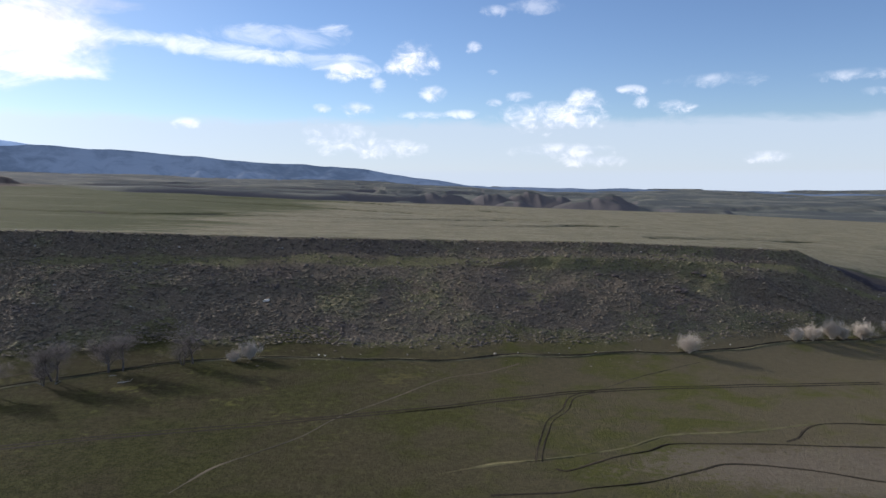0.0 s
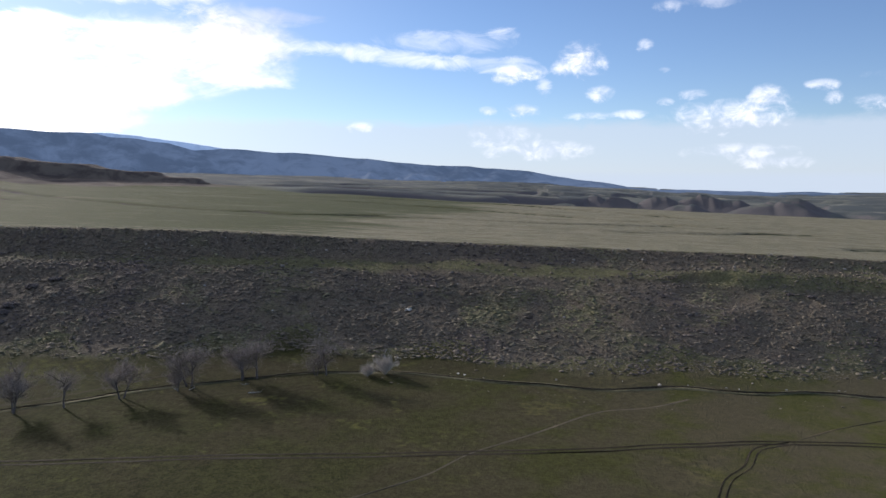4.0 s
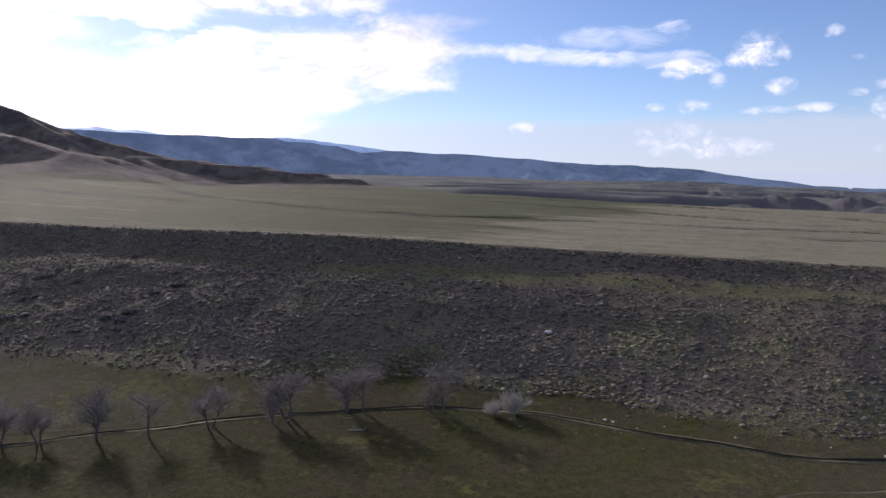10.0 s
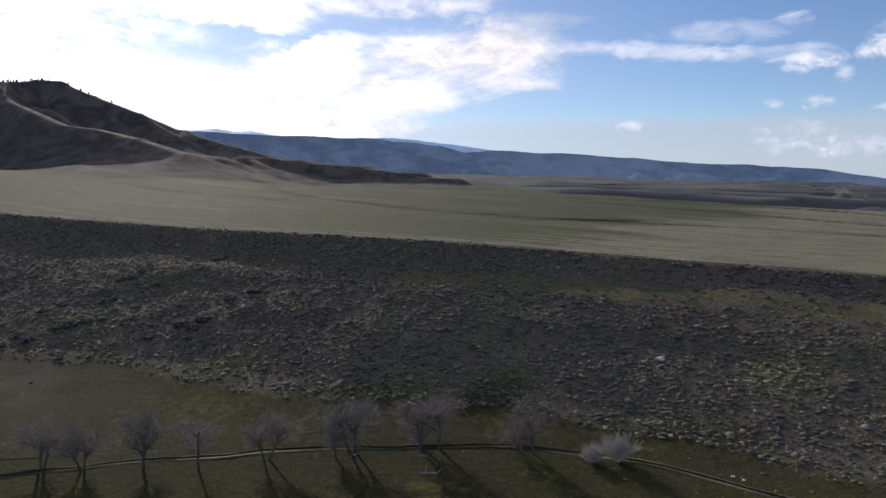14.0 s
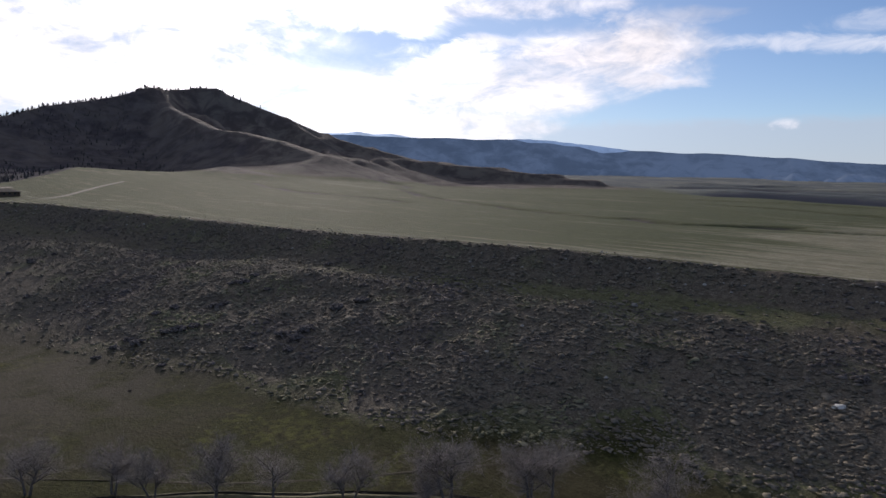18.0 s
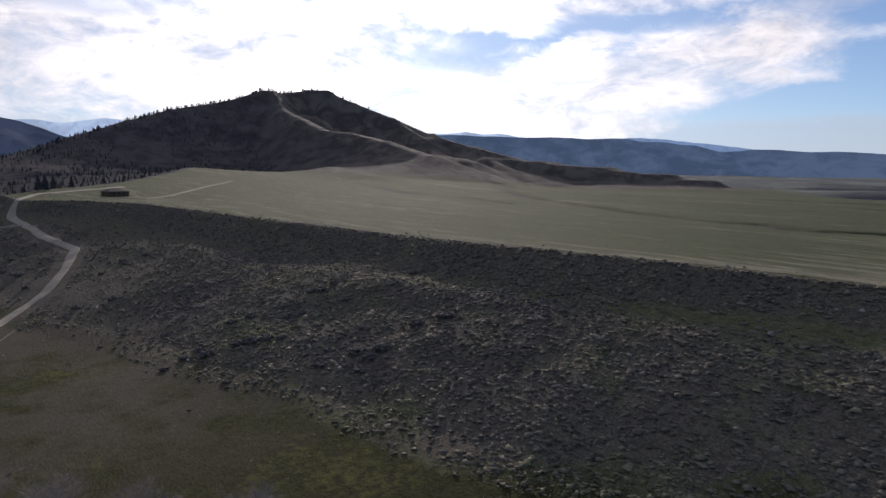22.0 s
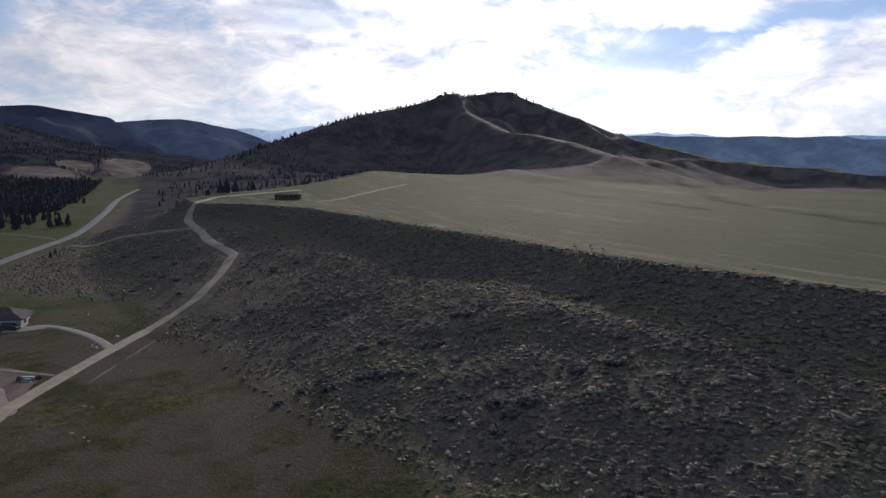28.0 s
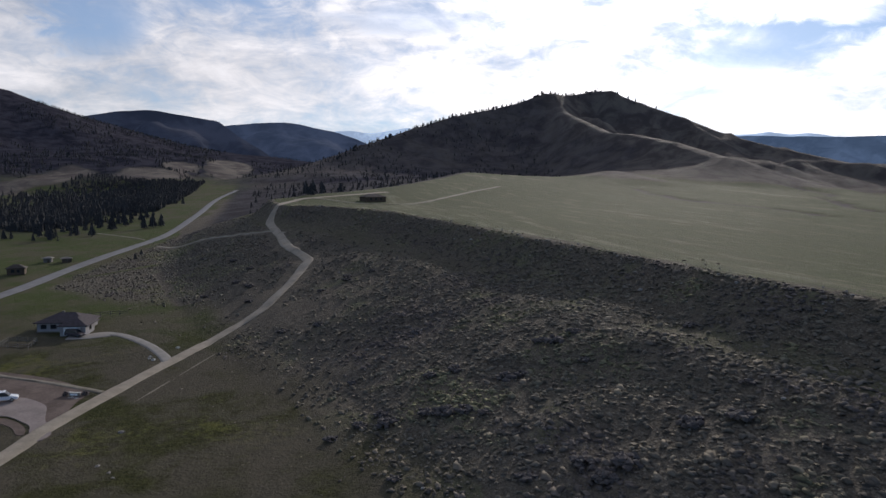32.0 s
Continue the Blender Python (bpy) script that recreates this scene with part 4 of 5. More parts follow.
def dome_variant(seed, sides=6):
    """A very small low bush: a ragged dome of few faces."""
    r = random.Random(seed)
    ring = [(r.uniform(0.6, 1.25) * math.cos(k * math.tau / sides), r.uniform(0.6, 1.25) * math.sin(k * math.tau / sides), -0.25) for k in range(sides)]
    top = (r.uniform(-0.3, 0.3), r.uniform(-0.3, 0.3), r.uniform(0.7, 1.1))
    return np.array(ring + [top]), np.array([(k, (k + 1) % sides, sides) for k in range(sides)])


ROAD = [(-120, 64), (-150, 76), (-172, 83), (-188.4, 88.6), (-197.3, 90.7), (-207.5, 94.3), (-217.4, 98.0), (-227.7, 102.4), (-236.7, 106.6), (-247.8, 112.2), (-256.1, 117.8), (-266.5, 126.0), (-284.2, 133.8), (-297.9, 138.3), (-303.5, 140.1), (-314.4, 137.8), (-322.7, 134.8), (-340.5, 132.5), (-365.8, 129.9), (-381.5, 129.2), (-392, 133), (-404, 137), (-418, 142), (-432, 153), (-450, 172), (-475, 195)]
HIGHWAY = [(-230, 18), (-280, 37), (-315, 47.7), (-334, 52), (-363, 57.3), (-413, 68.6), (-462, 78.4), (-560, 84), (-728, 86.5), (-800, 93), (-850, 100)]
gen = np.random.RandomState(11)


def sage():
    n = 900000
    x, y = gen.uniform(-450, 185, n), gen.uniform(55, 262, n)
    z, f = terrain(x, y)
    on = ~f["up"] & ~f["down"] & (f["df"] + 3.0 * fbm(x, y, 18, 3, 61) > 1.5) & (f["u"] < 0.99)
    green = fbm(x, y, 45, 4, 33) + 1.0 * np.exp(-(((f["u"] - 0.77) / 0.08) ** 2)) - 0.35
    near = np.hypot(x + 140, y - 165)
    keep = on & (gen.uniform(0, 1, n) < np.clip(0.80 - 0.70 * step(green, 0.0, 0.75), 0.06, 1) * np.where(x < -285, 1.0, np.where(x < -110, 0.12 + 0.88 * step(f["df"] + 9 * fbm(x, y, 30, 3, 62), 0, 24), 0.3 + 0.7 * step(f["df"], 0, 7))) * np.where((x < -250) | (x > 110), 0.6, 1))
    for line, w in ((ROAD, 4.5), (SPUR, 3.0)):
        keep &= near_line(x, y, line)[0] > w
    # a few strays on the tableland edge and the meadow
    keep |= f["up"] & (f["dr"] < 9) & (gen.uniform(0, 1, n) < 0.05)
    keep |= f["down"] & (gen.uniform(0, 1, n) < 0.45 * brush_flat(x, y)) & (near_line(x, y, SPUR)[0] > 3) & (near_line(x, y, ROAD)[0] > 4.5)
    keep |= f["down"] & (f["df"] < 14) & (gen.uniform(0, 1, n) < 0.02)
    x, y, z = x[keep], y[keep], z[keep]
    k = len(x)
    r = gen.gamma(3.2, 0.055, k).clip(0.09, 0.55) * np.where(f["up"][keep] | (f["down"][keep] & (x > -265)), 0.6, 1) * np.where(x > -20, 0.85, 1)
    sizes = np.stack([r, r * gen.uniform(0.45, 0.85, k)], -1)
    variants = [dome_variant(i) for i in range(6)] + [clump_variant(i, 0, 0.9, -0.2) for i in range(5)]
    ob = scatter_mesh("sagebrush", variants, x, y, z + 0.12 * r, sizes, gen.uniform(0, 6.28, k), np.where(r < 0.27, gen.randint(0, 6, k), gen.randint(6, 11, k)), sage_material(), True, 1.35)
    tagged(ob, "grey-brown sagebrush clumps covering the slope", "sagebrush", kind="stuff")


SPUR = [(-415, 80), (-403.6, 88.6), (-386, 104), (-367, 118.3), (-357, 128), (-346, 134)]
sage()


def rim_stones():
    """Loose stones that lie along the rim and down the scarp."""
    n = 5000
    x, y = gen.uniform(-420, 150, n), gen.uniform(140, 250, n)
    z, f = terrain(x, y)
    keep = ((f["dr"] < 9) & ~f["up"] & (gen.uniform(0, 1, n) < 0.75)) | (f["up"] & (f["dr"] < 3) & (gen.uniform(0, 1, n) < 0.4)) | (~f["up"] & ~f["down"] & (gen.uniform(0, 1, n) < 0.03))
    x, y, z = x[keep], y[keep], z[keep]
    r = gen.gamma(3, 0.075, len(x)).clip(0.1, 0.5)
    ob = scatter_mesh("rim_stones", [clump_variant(20 + i, 1, 0.3) for i in range(4)], x, y, z + 0.1 * r, np.stack([r, r * 0.7], -1), gen.uniform(0, 6, len(x)), gen.randint(0, 4, len(x)), STONE)
    tagged(ob, "loose brown stones along the tableland rim", "stones", kind="stuff")


rim_stones()


# ---- roads, tracks and the ditch ----
def smooth_line(line, gap=1.5):
    """Even points along a rounded line (Catmull-Rom)."""
    p = [Vector((a[0], a[1])) for a in line]
    p = [2 * p[0] - p[1]] + p + [2 * p[-1] - p[-2]]
    out = []
    for i in range(1, len(p) - 2):
        k = max(2, int((p[i + 1] - p[i]).length / gap))
        for j in range(k):
            t = j / k
            out.append(0.5 * (2 * p[i] + (p[i + 1] - p[i - 1]) * t + (2 * p[i - 1] - 5 * p[i] + 4 * p[i + 1] - p[i + 2]) * t * t + (3 * p[i] - p[i - 1] - 3 * p[i + 1] + p[i + 2]) * t**3))
    out.append(p[-2])
    return np.array(out)


def strip(name, line, profile, mat, label, category, gap=1.5, wobble=0.0, parent=None, seed=3, shift=0.0):
    """A swept strip that follows the ground: profile is pairs of way across and height over the ground."""
    c = smooth_line(line, gap)
    d = np.gradient(c, axis=0)
    d /= np.linalg.norm(d, axis=1)[:, None] + 1e-9
    side = np.stack([d[:, 1], -d[:, 0]], -1)
    run = np.arange(len(c)) * gap
    rows = []
    for i, (a, h) in enumerate(profile):
        w = wobble * fbm(run, run * 0 + i * 7, 9, 3, seed + i)
        q = c + side * (shift + a + w)[:, None] if wobble else c + side * (shift + a)
        z = terrain(q[:, 0], q[:, 1])[0] + h
        rows.append(np.column_stack([q, z]))
    ob = sheet(name, np.stack(rows, 1).reshape(-1, 3), grid_faces(len(c), len(profile))[:, ::-1], mat, parent)
    if not parent:
        tagged(ob, label, category, kind="structure")
    return ob


def flat_profile(w, lift):
    return [(-w / 2, lift - 0.10), (-w / 2 + 0.25, lift), (-w / 4, lift + 0.03), (0, lift + 0.05), (w / 4, lift + 0.03), (w / 2 - 0.25, lift), (w / 2, lift - 0.10)]


strip("road", ROAD, flat_profile(3.3, 0.14), GRAVEL, "pale gravel road winding up the slope", "road", 1.5, 0.18)
strip("highway", HIGHWAY, flat_profile(5.2, 0.22), ASPHALT, "grey two-lane highway along the valley", "road", 3.0)
strip("spur_track", SPUR, flat_profile(2.6, 0.12), PALE_DIRT, "pale dirt spur track", "track", 1.5, 0.2)
strip("driveway", [(-236, 105.5), (-242, 103.4), (-250, 99.6), (-259, 93.5), (-263.5, 88), (-262.5, 83.5)], flat_profile(2.5, 0.11), CONCRETE, "pale concrete driveway", "driveway", 1.0)
strip("driveway_apron", [(-262.5, 88.5), (-261, 84), (-261.2, 79.5)], flat_profile(4.6, 0.17), CONCRETE, "pale concrete apron before the garage", "driveway", 1.0)


def worn_profile(w):
    return [(-w / 2, -0.03), (-w / 4, 0.014), (0, 0.02), (w / 4, 0.014), (w / 2, -0.03)]


def patch(name, ring, lift, mat, label):
    """A thin flat layer of ground material with a rounded outline."""
    pts = smooth_line(ring + ring[:1], 1.0)[:-1]
    bm = bmesh.new()
    top = [bm.verts.new((p[0], p[1], ground_z(p[0], p[1]) + lift)) for p in pts]
    low = [bm.verts.new((v.co.x, v.co.y, v.co.z - lift - 0.15)) for v in top]
    bm.faces.new(top)
    for k in range(len(top)):
        bm.faces.new((top[k], low[k], low[(k + 1) % len(top)], top[(k + 1) % len(top)]))
    bmesh.ops.recalc_face_normals(bm, faces=bm.faces)
    bmesh.ops.triangulate(bm, faces=[f for f in bm.faces if len(f.verts) > 4])
    return tagged(part(name, bm, mat), label, "ground", kind="structure")


patch("yard_dirt", [(-236, 72.6), (-229.5, 82.8), (-221, 91.8), (-217.5, 93.6), (-212, 92.6), (-203.8, 92.2), (-198.5, 92), (-203, 88), (-211, 84), (-217, 78), (-219, 72)], 0.07, RED_DIRT, "bare reddish dirt beside the yard")
patch("courtyard", [(-220, 71), (-218.1, 78.2), (-217, 82.2), (-213.9, 85.6), (-210.2, 88.1), (-204.1, 89.5), (-198.5, 91.4), (-195.5, 92.6), (-192.8, 91.2), (-196.4, 89.2), (-200.4, 88.1), (-203.1, 86.1), (-205.7, 83.8), (-207.1, 81.6), (-209, 74), (-212, 70)], 0.12, YARD, "pale pinkish-grey gravel yard")
patch("yard_island", [(-207.6, 76), (-206, 82), (-204.4, 84.2), (-202, 86.2), (-199.2, 87.8), (-196.4, 88.4), (-196.6, 87.2), (-200, 85.6), (-203, 82.6), (-204.6, 78)], 0.08, RED_DIRT, "bare reddish bank beside the yard")
strip("foot_path", [(-241, 64), (-232.9, 73.5), (-226.3, 83.6), (-220, 92.2), (-217, 96)], flat_profile(1.6, 0.14), PALE_DIRT, "pale dirt path", "path", 1.0, 0.15)
for segment in ([(-210.3, 102.9), (-216, 105.2), (-221.6, 107.5)], [(-225, 109), (-233, 112.4), (-240.2, 115.6)]):
    strip("bare_line", segment, worn_profile(0.45), PALE_DIRT, "thin pale bare line in the grass", "track", 1.0, 0.1)
strip("field_path", [(-478, 42), (-474.9, 44.7), (-455, 62), (-441, 71)], flat_profile(1.8, 0.12), PALE_DIRT, "pale farm path", "path", 2.0, 0.2)
strip("table_track", [(-428, 150), (-404, 172), (-402, 186), (-423.5, 207.7), (-501.6, 252.9), (-560, 290)], flat_profile(2.6, 0.12), PALE_DIRT, "pale track across the tableland", "track", 2.0, 0.2)




def two_track(name, line, label, apart=1.35, width=0.55):
    root = tagged(new(name), label, "track", kind="structure")
    for s in (-apart / 2, apart / 2):
        strip("rut", line, [(-width / 2, 0.03), (-width / 4, 0.055), (0, 0.05), (width / 4, 0.055), (width / 2, 0.03)], RUT, "", "", 1.5, 0.14, root, 5 + int(s * 2), s)


two_track("meadow_track", [(-140.0, 87.0), (-105.0, 98.0), (-70.3, 109.6), (-54.9, 115.1), (-37.8, 120.6), (-20.1, 126.8), (-0.0, 134.0), (9.6, 138.4), (17.8, 141.3), (25.2, 144.3), (32.7, 146.5), (44.1, 148.9), (56.8, 150.6), (70.0, 152.8), (83.4, 154.7), (98.4, 156.7)], "worn two-wheel track across the meadow")
two_track("branch_track", [(32.7, 146.5), (26.5, 141.9), (23.5, 133.9), (19.9, 128.1), (17.8, 120.9), (15.9, 113.1), (15.2, 108.8)], "worn branch of the meadow track", 1.0, 0.2)
strip("upper_branch_path", [(32.7, 146.5), (36.6, 150.4), (43.8, 156.6), (55.1, 164.0), (61.9, 168.2)], worn_profile(0.6), DIRT, "worn path branching towards the ditch", "path", 1.5, 0.2)
strip("cow_path", [(-37.8, 94.9), (-34.4, 103.7), (-29.2, 110.2), (-23.5, 117.6), (-19.1, 127.0), (-11.6, 136.8), (-0.0, 152.4), (9.6, 157.4), (18.0, 164.0)], worn_profile(0.6), RUBBED, "narrow trodden path in the meadow", "path", 1.5, 0.2)
strip("south_path", [(6.8, 96.5), (13.3, 97.5), (17.3, 98.0), (21.8, 99.8), (30.6, 102.0), (35.6, 104.4), (40.8, 107.0), (44.3, 109.1), (49.6, 109.1), (54.4, 108.0), (59.1, 106.7), (64.5, 104.0), (66.5, 103.4)], [(-0.25, 0.0), (-0.12, 0.05), (0.12, 0.05), (0.25, 0.0)], RUT, "narrow dark path in the meadow", "path", 1.5, 0.2)
strip("wash_path", [(17.4, 106.2), (19.0, 105.4), (23.5, 108.4), (28.9, 112.0), (34.2, 114.4), (38.4, 117.5), (44.9, 118.0), (54.7, 118.4), (64.0, 117.8), (75.1, 117.4)], [(-0.25, 0.0), (-0.12, 0.05), (0.12, 0.05), (0.25, 0.0)], RUT, "narrow dark path in the meadow", "path", 1.5, 0.25)
strip("wash_branch", [(59.6, 119.6), (62.3, 121.2), (65.5, 125.4), (69.6, 128.5), (75.4, 129.5), (82.3, 128.9)], [(-0.22, 0.0), (-0.1, 0.05), (0.1, 0.05), (0.22, 0.0)], RUT, "narrow dark path curving off across the meadow", "path", 1.5, 0.3)
strip("dry_path", [(0.5, 104.0), (7.5, 107.0), (14.8, 109.4), (23.4, 112.2), (30.7, 115.5), (38.0, 121.0), (46.9, 123.5), (57.7, 125.2), (67.5, 128.5)], worn_profile(0.9), DRY_GRASS, "pale dry worn strip in the meadow", "path", 1.5, 0.5)
strip("upper_ditch_path", [(-135, 100), (-121.5, 113.4), (-106.4, 127.2), (-91.8, 143.6), (-82, 157)], [(-0.22, 0.0), (-0.1, 0.05), (0.1, 0.05), (0.22, 0.0)], DIRT, "narrow path beyond the ditch", "path", 1.5, 0.2)

DITCH = [(-150, 76), (-128, 95), (-110.4, 117.1), (-105.4, 123.6), (-98.8, 129.5), (-91.9, 135.7), (-84.6, 142.1), (-76.9, 149.1), (-68.2, 155.2), (-58.5, 160.2), (-48.1, 164.0), (-40.7, 166.0), (-24.5, 164.9), (-11.2, 164.7), (2.1, 164.6), (11.6, 167.3), (29.4, 169.3), (43.9, 172.5), (58.0, 173.1), (74.2, 178.5), (91.3, 184.2), (119.1, 190.8), (175, 206)]
way_ = smooth_line(DITCH, 4.0)
DITCH = [(p[0] + 0.45 * math.sin(i * 1.9) * math.sin(i * 0.61), p[1] + 0.7 * float(fbm(np.array([i * 4.0]), np.array([0.0]), 14, 3, 91)[0])) for i, p in enumerate(way_)]
ditch = tagged(new("ditch"), "narrow irrigation ditch with dark cut banks", "ditch", kind="structure")
strip("channel", DITCH, [(-0.50, 0.24), (-0.42, 0.25), (-0.34, 0.05), (-0.1, 0.03), (0.06, 0.06), (0.14, 0.08)], BANK, "", "", 0.7, 0.24, ditch, 40)
strip("bank", DITCH, [(0.1, 0.07), (0.25, 0.17), (0.4, 0.13), (0.7, -0.04)], BANK_TOP, "", "", 0.7, 0.34, ditch, 50)
strip("far_bank", DITCH, [(-0.95, -0.04), (-0.7, 0.18), (-0.48, 0.255)], BANK_TOP, "", "", 0.7, 0.26, ditch, 60)


# ---- bare trees by the ditch ----
def grow(seed, height, spread, stems, share):
    """Limbs of a leafless tree: points and radii by order."""
    r = random.Random(seed)
    out = {0: [], 1: [], 2: [], 3: []}
    count = (8, 7, 6, 5)

    def branch(p, d, length, rad, order):
        steps = (4, 5, 4, 3, 2)[order]
        pts, radii = [p], [rad]
        for i in range(steps):
            d = (d + Vector((r.uniform(-1, 1), r.uniform(-1, 1), r.uniform(-0.5, 0.8))) * (0.13 + 0.07 * order)).normalized()
            p = p + d * length / steps
            if order == 1:
                d = (d - Vector((0, 0, 0.10))).normalized()
            pts.append(p)
            radii.append(rad * (1 - (0.55 if order == 0 else 0.7) * (i + 1) / steps))
        out[min(order, 3)].append((pts, radii))
        if order >= 4:
            return
        for c in range(count[order]):
            k = (r.uniform(0.42, 1.0) if c else 1.0) if order == 0 else r.uniform(0.12, 1.0)
            i = min(int(k * steps), steps - 1)
            q = pts[i].lerp(pts[i + 1], k * steps - i)
            a = r.uniform(0, math.tau) if order else c * math.tau / count[0] + r.uniform(-0.5, 0.5)
            out_way = Vector((math.cos(a), math.sin(a), r.uniform(-0.15, 0.6) if order < 2 else r.uniform(-0.55, 0.5)))
            nd = (d * (0.5 if order == 0 else 0.5) + out_way * spread * (1.0 + 0.15 * order)).normalized()
            branch(q, nd, height * share[order + 1] * r.uniform(0.6, 1.25), max(radii[i] * 0.62, 0.011), order + 1)

    for s in range(stems):
        a = s * math.tau / stems + r.uniform(-0.6, 0.6)
        lean = Vector((math.cos(a), math.sin(a), 0)) * (0.30 if stems > 1 else 0.12)
        branch(Vector((lean.x, lean.y, -0.3)), (Vector((0, 0, 1)) + lean).normalized(), height * share[0] * r.uniform(0.85, 1.1), height * 0.022, 0)
    return out


def bare_tree(name, seed, height, spread, stems, label, bark=None, twig=None, thin=0.012, category="tree", group="", share=(0.50, 0.36, 0.23, 0.15, 0.09)):
    limbs = grow(seed, height, spread, stems, share)
    root = new(name)
    for pts, radii in limbs[0]:
        bm = bmesh.new()
        tube(bm, pts, radii, 8)
        trunk = part("trunk", bm, bark or BARK, root)
    for pts, radii in limbs[1]:
        bm = bmesh.new()
        tube(bm, pts, radii, 6)
        part("limb", bm, bark or BARK, root)
    for name_, rows, w0 in (("branchwork", limbs[2], 0.019), ("twig_crown", limbs[3], thin)):
        V, F = [], []
        for pts, radii in rows:
            base = len(V)
            for p, q in zip(pts, radii):
                w = max(q, w0) if name_ == "branchwork" else w0
                for k in range(3):
                    V.append((p.x + w * math.cos(k * 2.094), p.y + w * math.sin(k * 2.094), p.z))
            for i in range(len(pts) - 1):
                for k in range(3):
                    a, b = base + 3 * i + k, base + 3 * i + (k + 1) % 3
                    F.append((a, b, b + 3, a + 3))
        tagged(sheet(name_, V, F, (bark or BARK) if name_ == "branchwork" else (twig or TWIG), root, smooth=False), "" if name_ == "branchwork" else "haze of fine bare twigs", kind="stuff")
    return tagged(root, label, category, group)


def stand(ob, x, y, turn, scale=1.0, sink=0.15, tall=1.0):
    ob.matrix_world = Matrix.LocRotScale((x, y, ground_z(x, y) - sink), Euler((0, 0, radians(turn))), (scale, scale, scale * tall))


COTTON = [
    bare_tree("bare_cottonwood", 3, 10.8, 0.75, 2, "leafless grey cottonwood with two leaning trunks beside the ditch", group="trees along the ditch"),
    bare_tree("bare_cottonwood", 8, 10.6, 0.95, 1, "leafless grey cottonwood with a wide round twiggy crown beside the ditch", group="trees along the ditch"),
    bare_tree("bare_cottonwood", 15, 10.8, 0.7, 2, "leafless grey cottonwood with forked trunks beside the ditch", group="trees along the ditch"),
    bare_tree("bare_cottonwood", 21, 9.2, 0.5, 2, "slender leafless cottonwood with a narrow crown beside the ditch", group="trees along the ditch"),
]
# place: x, y, variant, turn, size
TREES = [(-80.5, 144.6, 0, 20, 1.0), (-72.4, 151.4, 2, 80, 0.92), (-70.0, 152.9, 1, 10, 0.98), (-57.1, 159.7, 1, 120, 0.98), (-59.0, 158.8, 2, 200, 0.6), (-88.9, 134.9, 3, 60, 0.9), (-95.8, 128.1, 1, 240, 0.85), (-102.8, 123.4, 3, 150, 1.0), (-108.5, 117.8, 3, 290, 0.8), (-81.0, 141.5, 3, 330, 0.6), (-113.9, 114.6, 0, 190, 0.8), (-121.8, 106.5, 2, 10, 0.85), (-127.5, 100.5, 1, 100, 0.85)]
placed = set()
for x, y, v, turn, size in TREES:
    ob = COTTON[v] if v not in placed else copy_thing(COTTON[v], Matrix())
    placed.add(v)
    stand(ob, x, y, turn, size * 1.06)
WILLOW = bare_tree("bare_willow_bush", 31, 5.6, 0.24, 5, "pale leafless willow bush beside the ditch", PALE_TWIG, PALE_TWIG, 0.007, "bush", "pale bushes along the ditch", (0.14, 0.46, 0.30, 0.18, 0.10))
BUSHES = [(-45.4, 164.4, 0, 1.0, 1.1), (-48.6, 162.1, 70, 0.7, 1.0), (60.8, 173.8, 30, 1.15, 1.05), (93.0, 185.1, 90, 0.85, 1.15), (98.1, 186.5, 140, 1.1, 1.0), (104.5, 188.3, 200, 1.1, 1.3), (107.1, 188.5, 20, 0.8, 1.3), (113.4, 189.5, 260, 1.15, 1.1), (124, 194.6, 310, 1.0, 1.0), (150, 201, 40, 1.0, 1.0)]
for i, (x, y, turn, size, tall) in enumerate(BUSHES):
    stand(WILLOW if not i else copy_thing(WILLOW, Matrix()), x, y, turn, size * 0.85, 0.1, tall)


def fallen_branch(seed):
    r = random.Random(seed)
    root = new("fallen_branch")
    pts = [Vector((-1.6 + 0.8 * i, r.uniform(-0.25, 0.25), 0.14 + r.uniform(0, 0.12))) for i in range(5)]
    bm = bmesh.new()
    tube(bm, pts, [0.15, 0.14, 0.11, 0.09, 0.05], 7)
    part("stem", bm, DEADWOOD, root)
    for k in range(5):
        p = pts[1 + k % 4]
        q = p + Vector((r.uniform(-0.5, 0.8), r.choice((-1, 1)) * r.uniform(0.5, 1.1), r.uniform(0.2, 0.9)))
        bm = bmesh.new()
        tube(bm, [p, p.lerp(q, 0.5) + Vector((0, 0, 0.1)), q], [0.06, 0.045, 0.02], 5)
        part("branch", bm, DEADWOOD, root)
    return tagged(root, "bleached fallen branch lying in the grass", "branch", "fallen branches")


LOG = fallen_branch(4)
for i, (x, y, turn, size) in enumerate([(-66.3, 145, 20, 0.75), (-79.2, 143.4, 80, 0.5), (-81.8, 142, 140, 0.55), (-70.5, 149.2, 210, 0.45)]):
    stand(LOG if not i else copy_thing(LOG, Matrix()), x, y, turn, size, 0.05)


# ---- boulders and dark shrubs ----
def boulder(name, x, y, size, label, mat, seed, group="", sink=0.1):
    bm = bmesh.new()
    lump(bm, (size, size * 0.8, size * 0.8), 2, 0.3, seed)
    ob = part(name, bm, mat)
    stand(ob, x, y, seed * 47, 1.0, sink)
    return tagged(ob, label, "boulder", group)


boulder("boulder", -48.8, 195.8, 0.95, "single pale boulder on the sagebrush slope", PALE_STONE, 1)
boulder("boulder", 12.6, 169.4, 0.5, "grey boulder beside the ditch", STONE, 2)
boulder("boulder", -90.3, 208.1, 0.8, "grey boulder on the green upper slope", STONE, 3)
boulder("boulder", -80.9, 206.9, 0.6, "grey boulder on the green upper slope", STONE, 4)
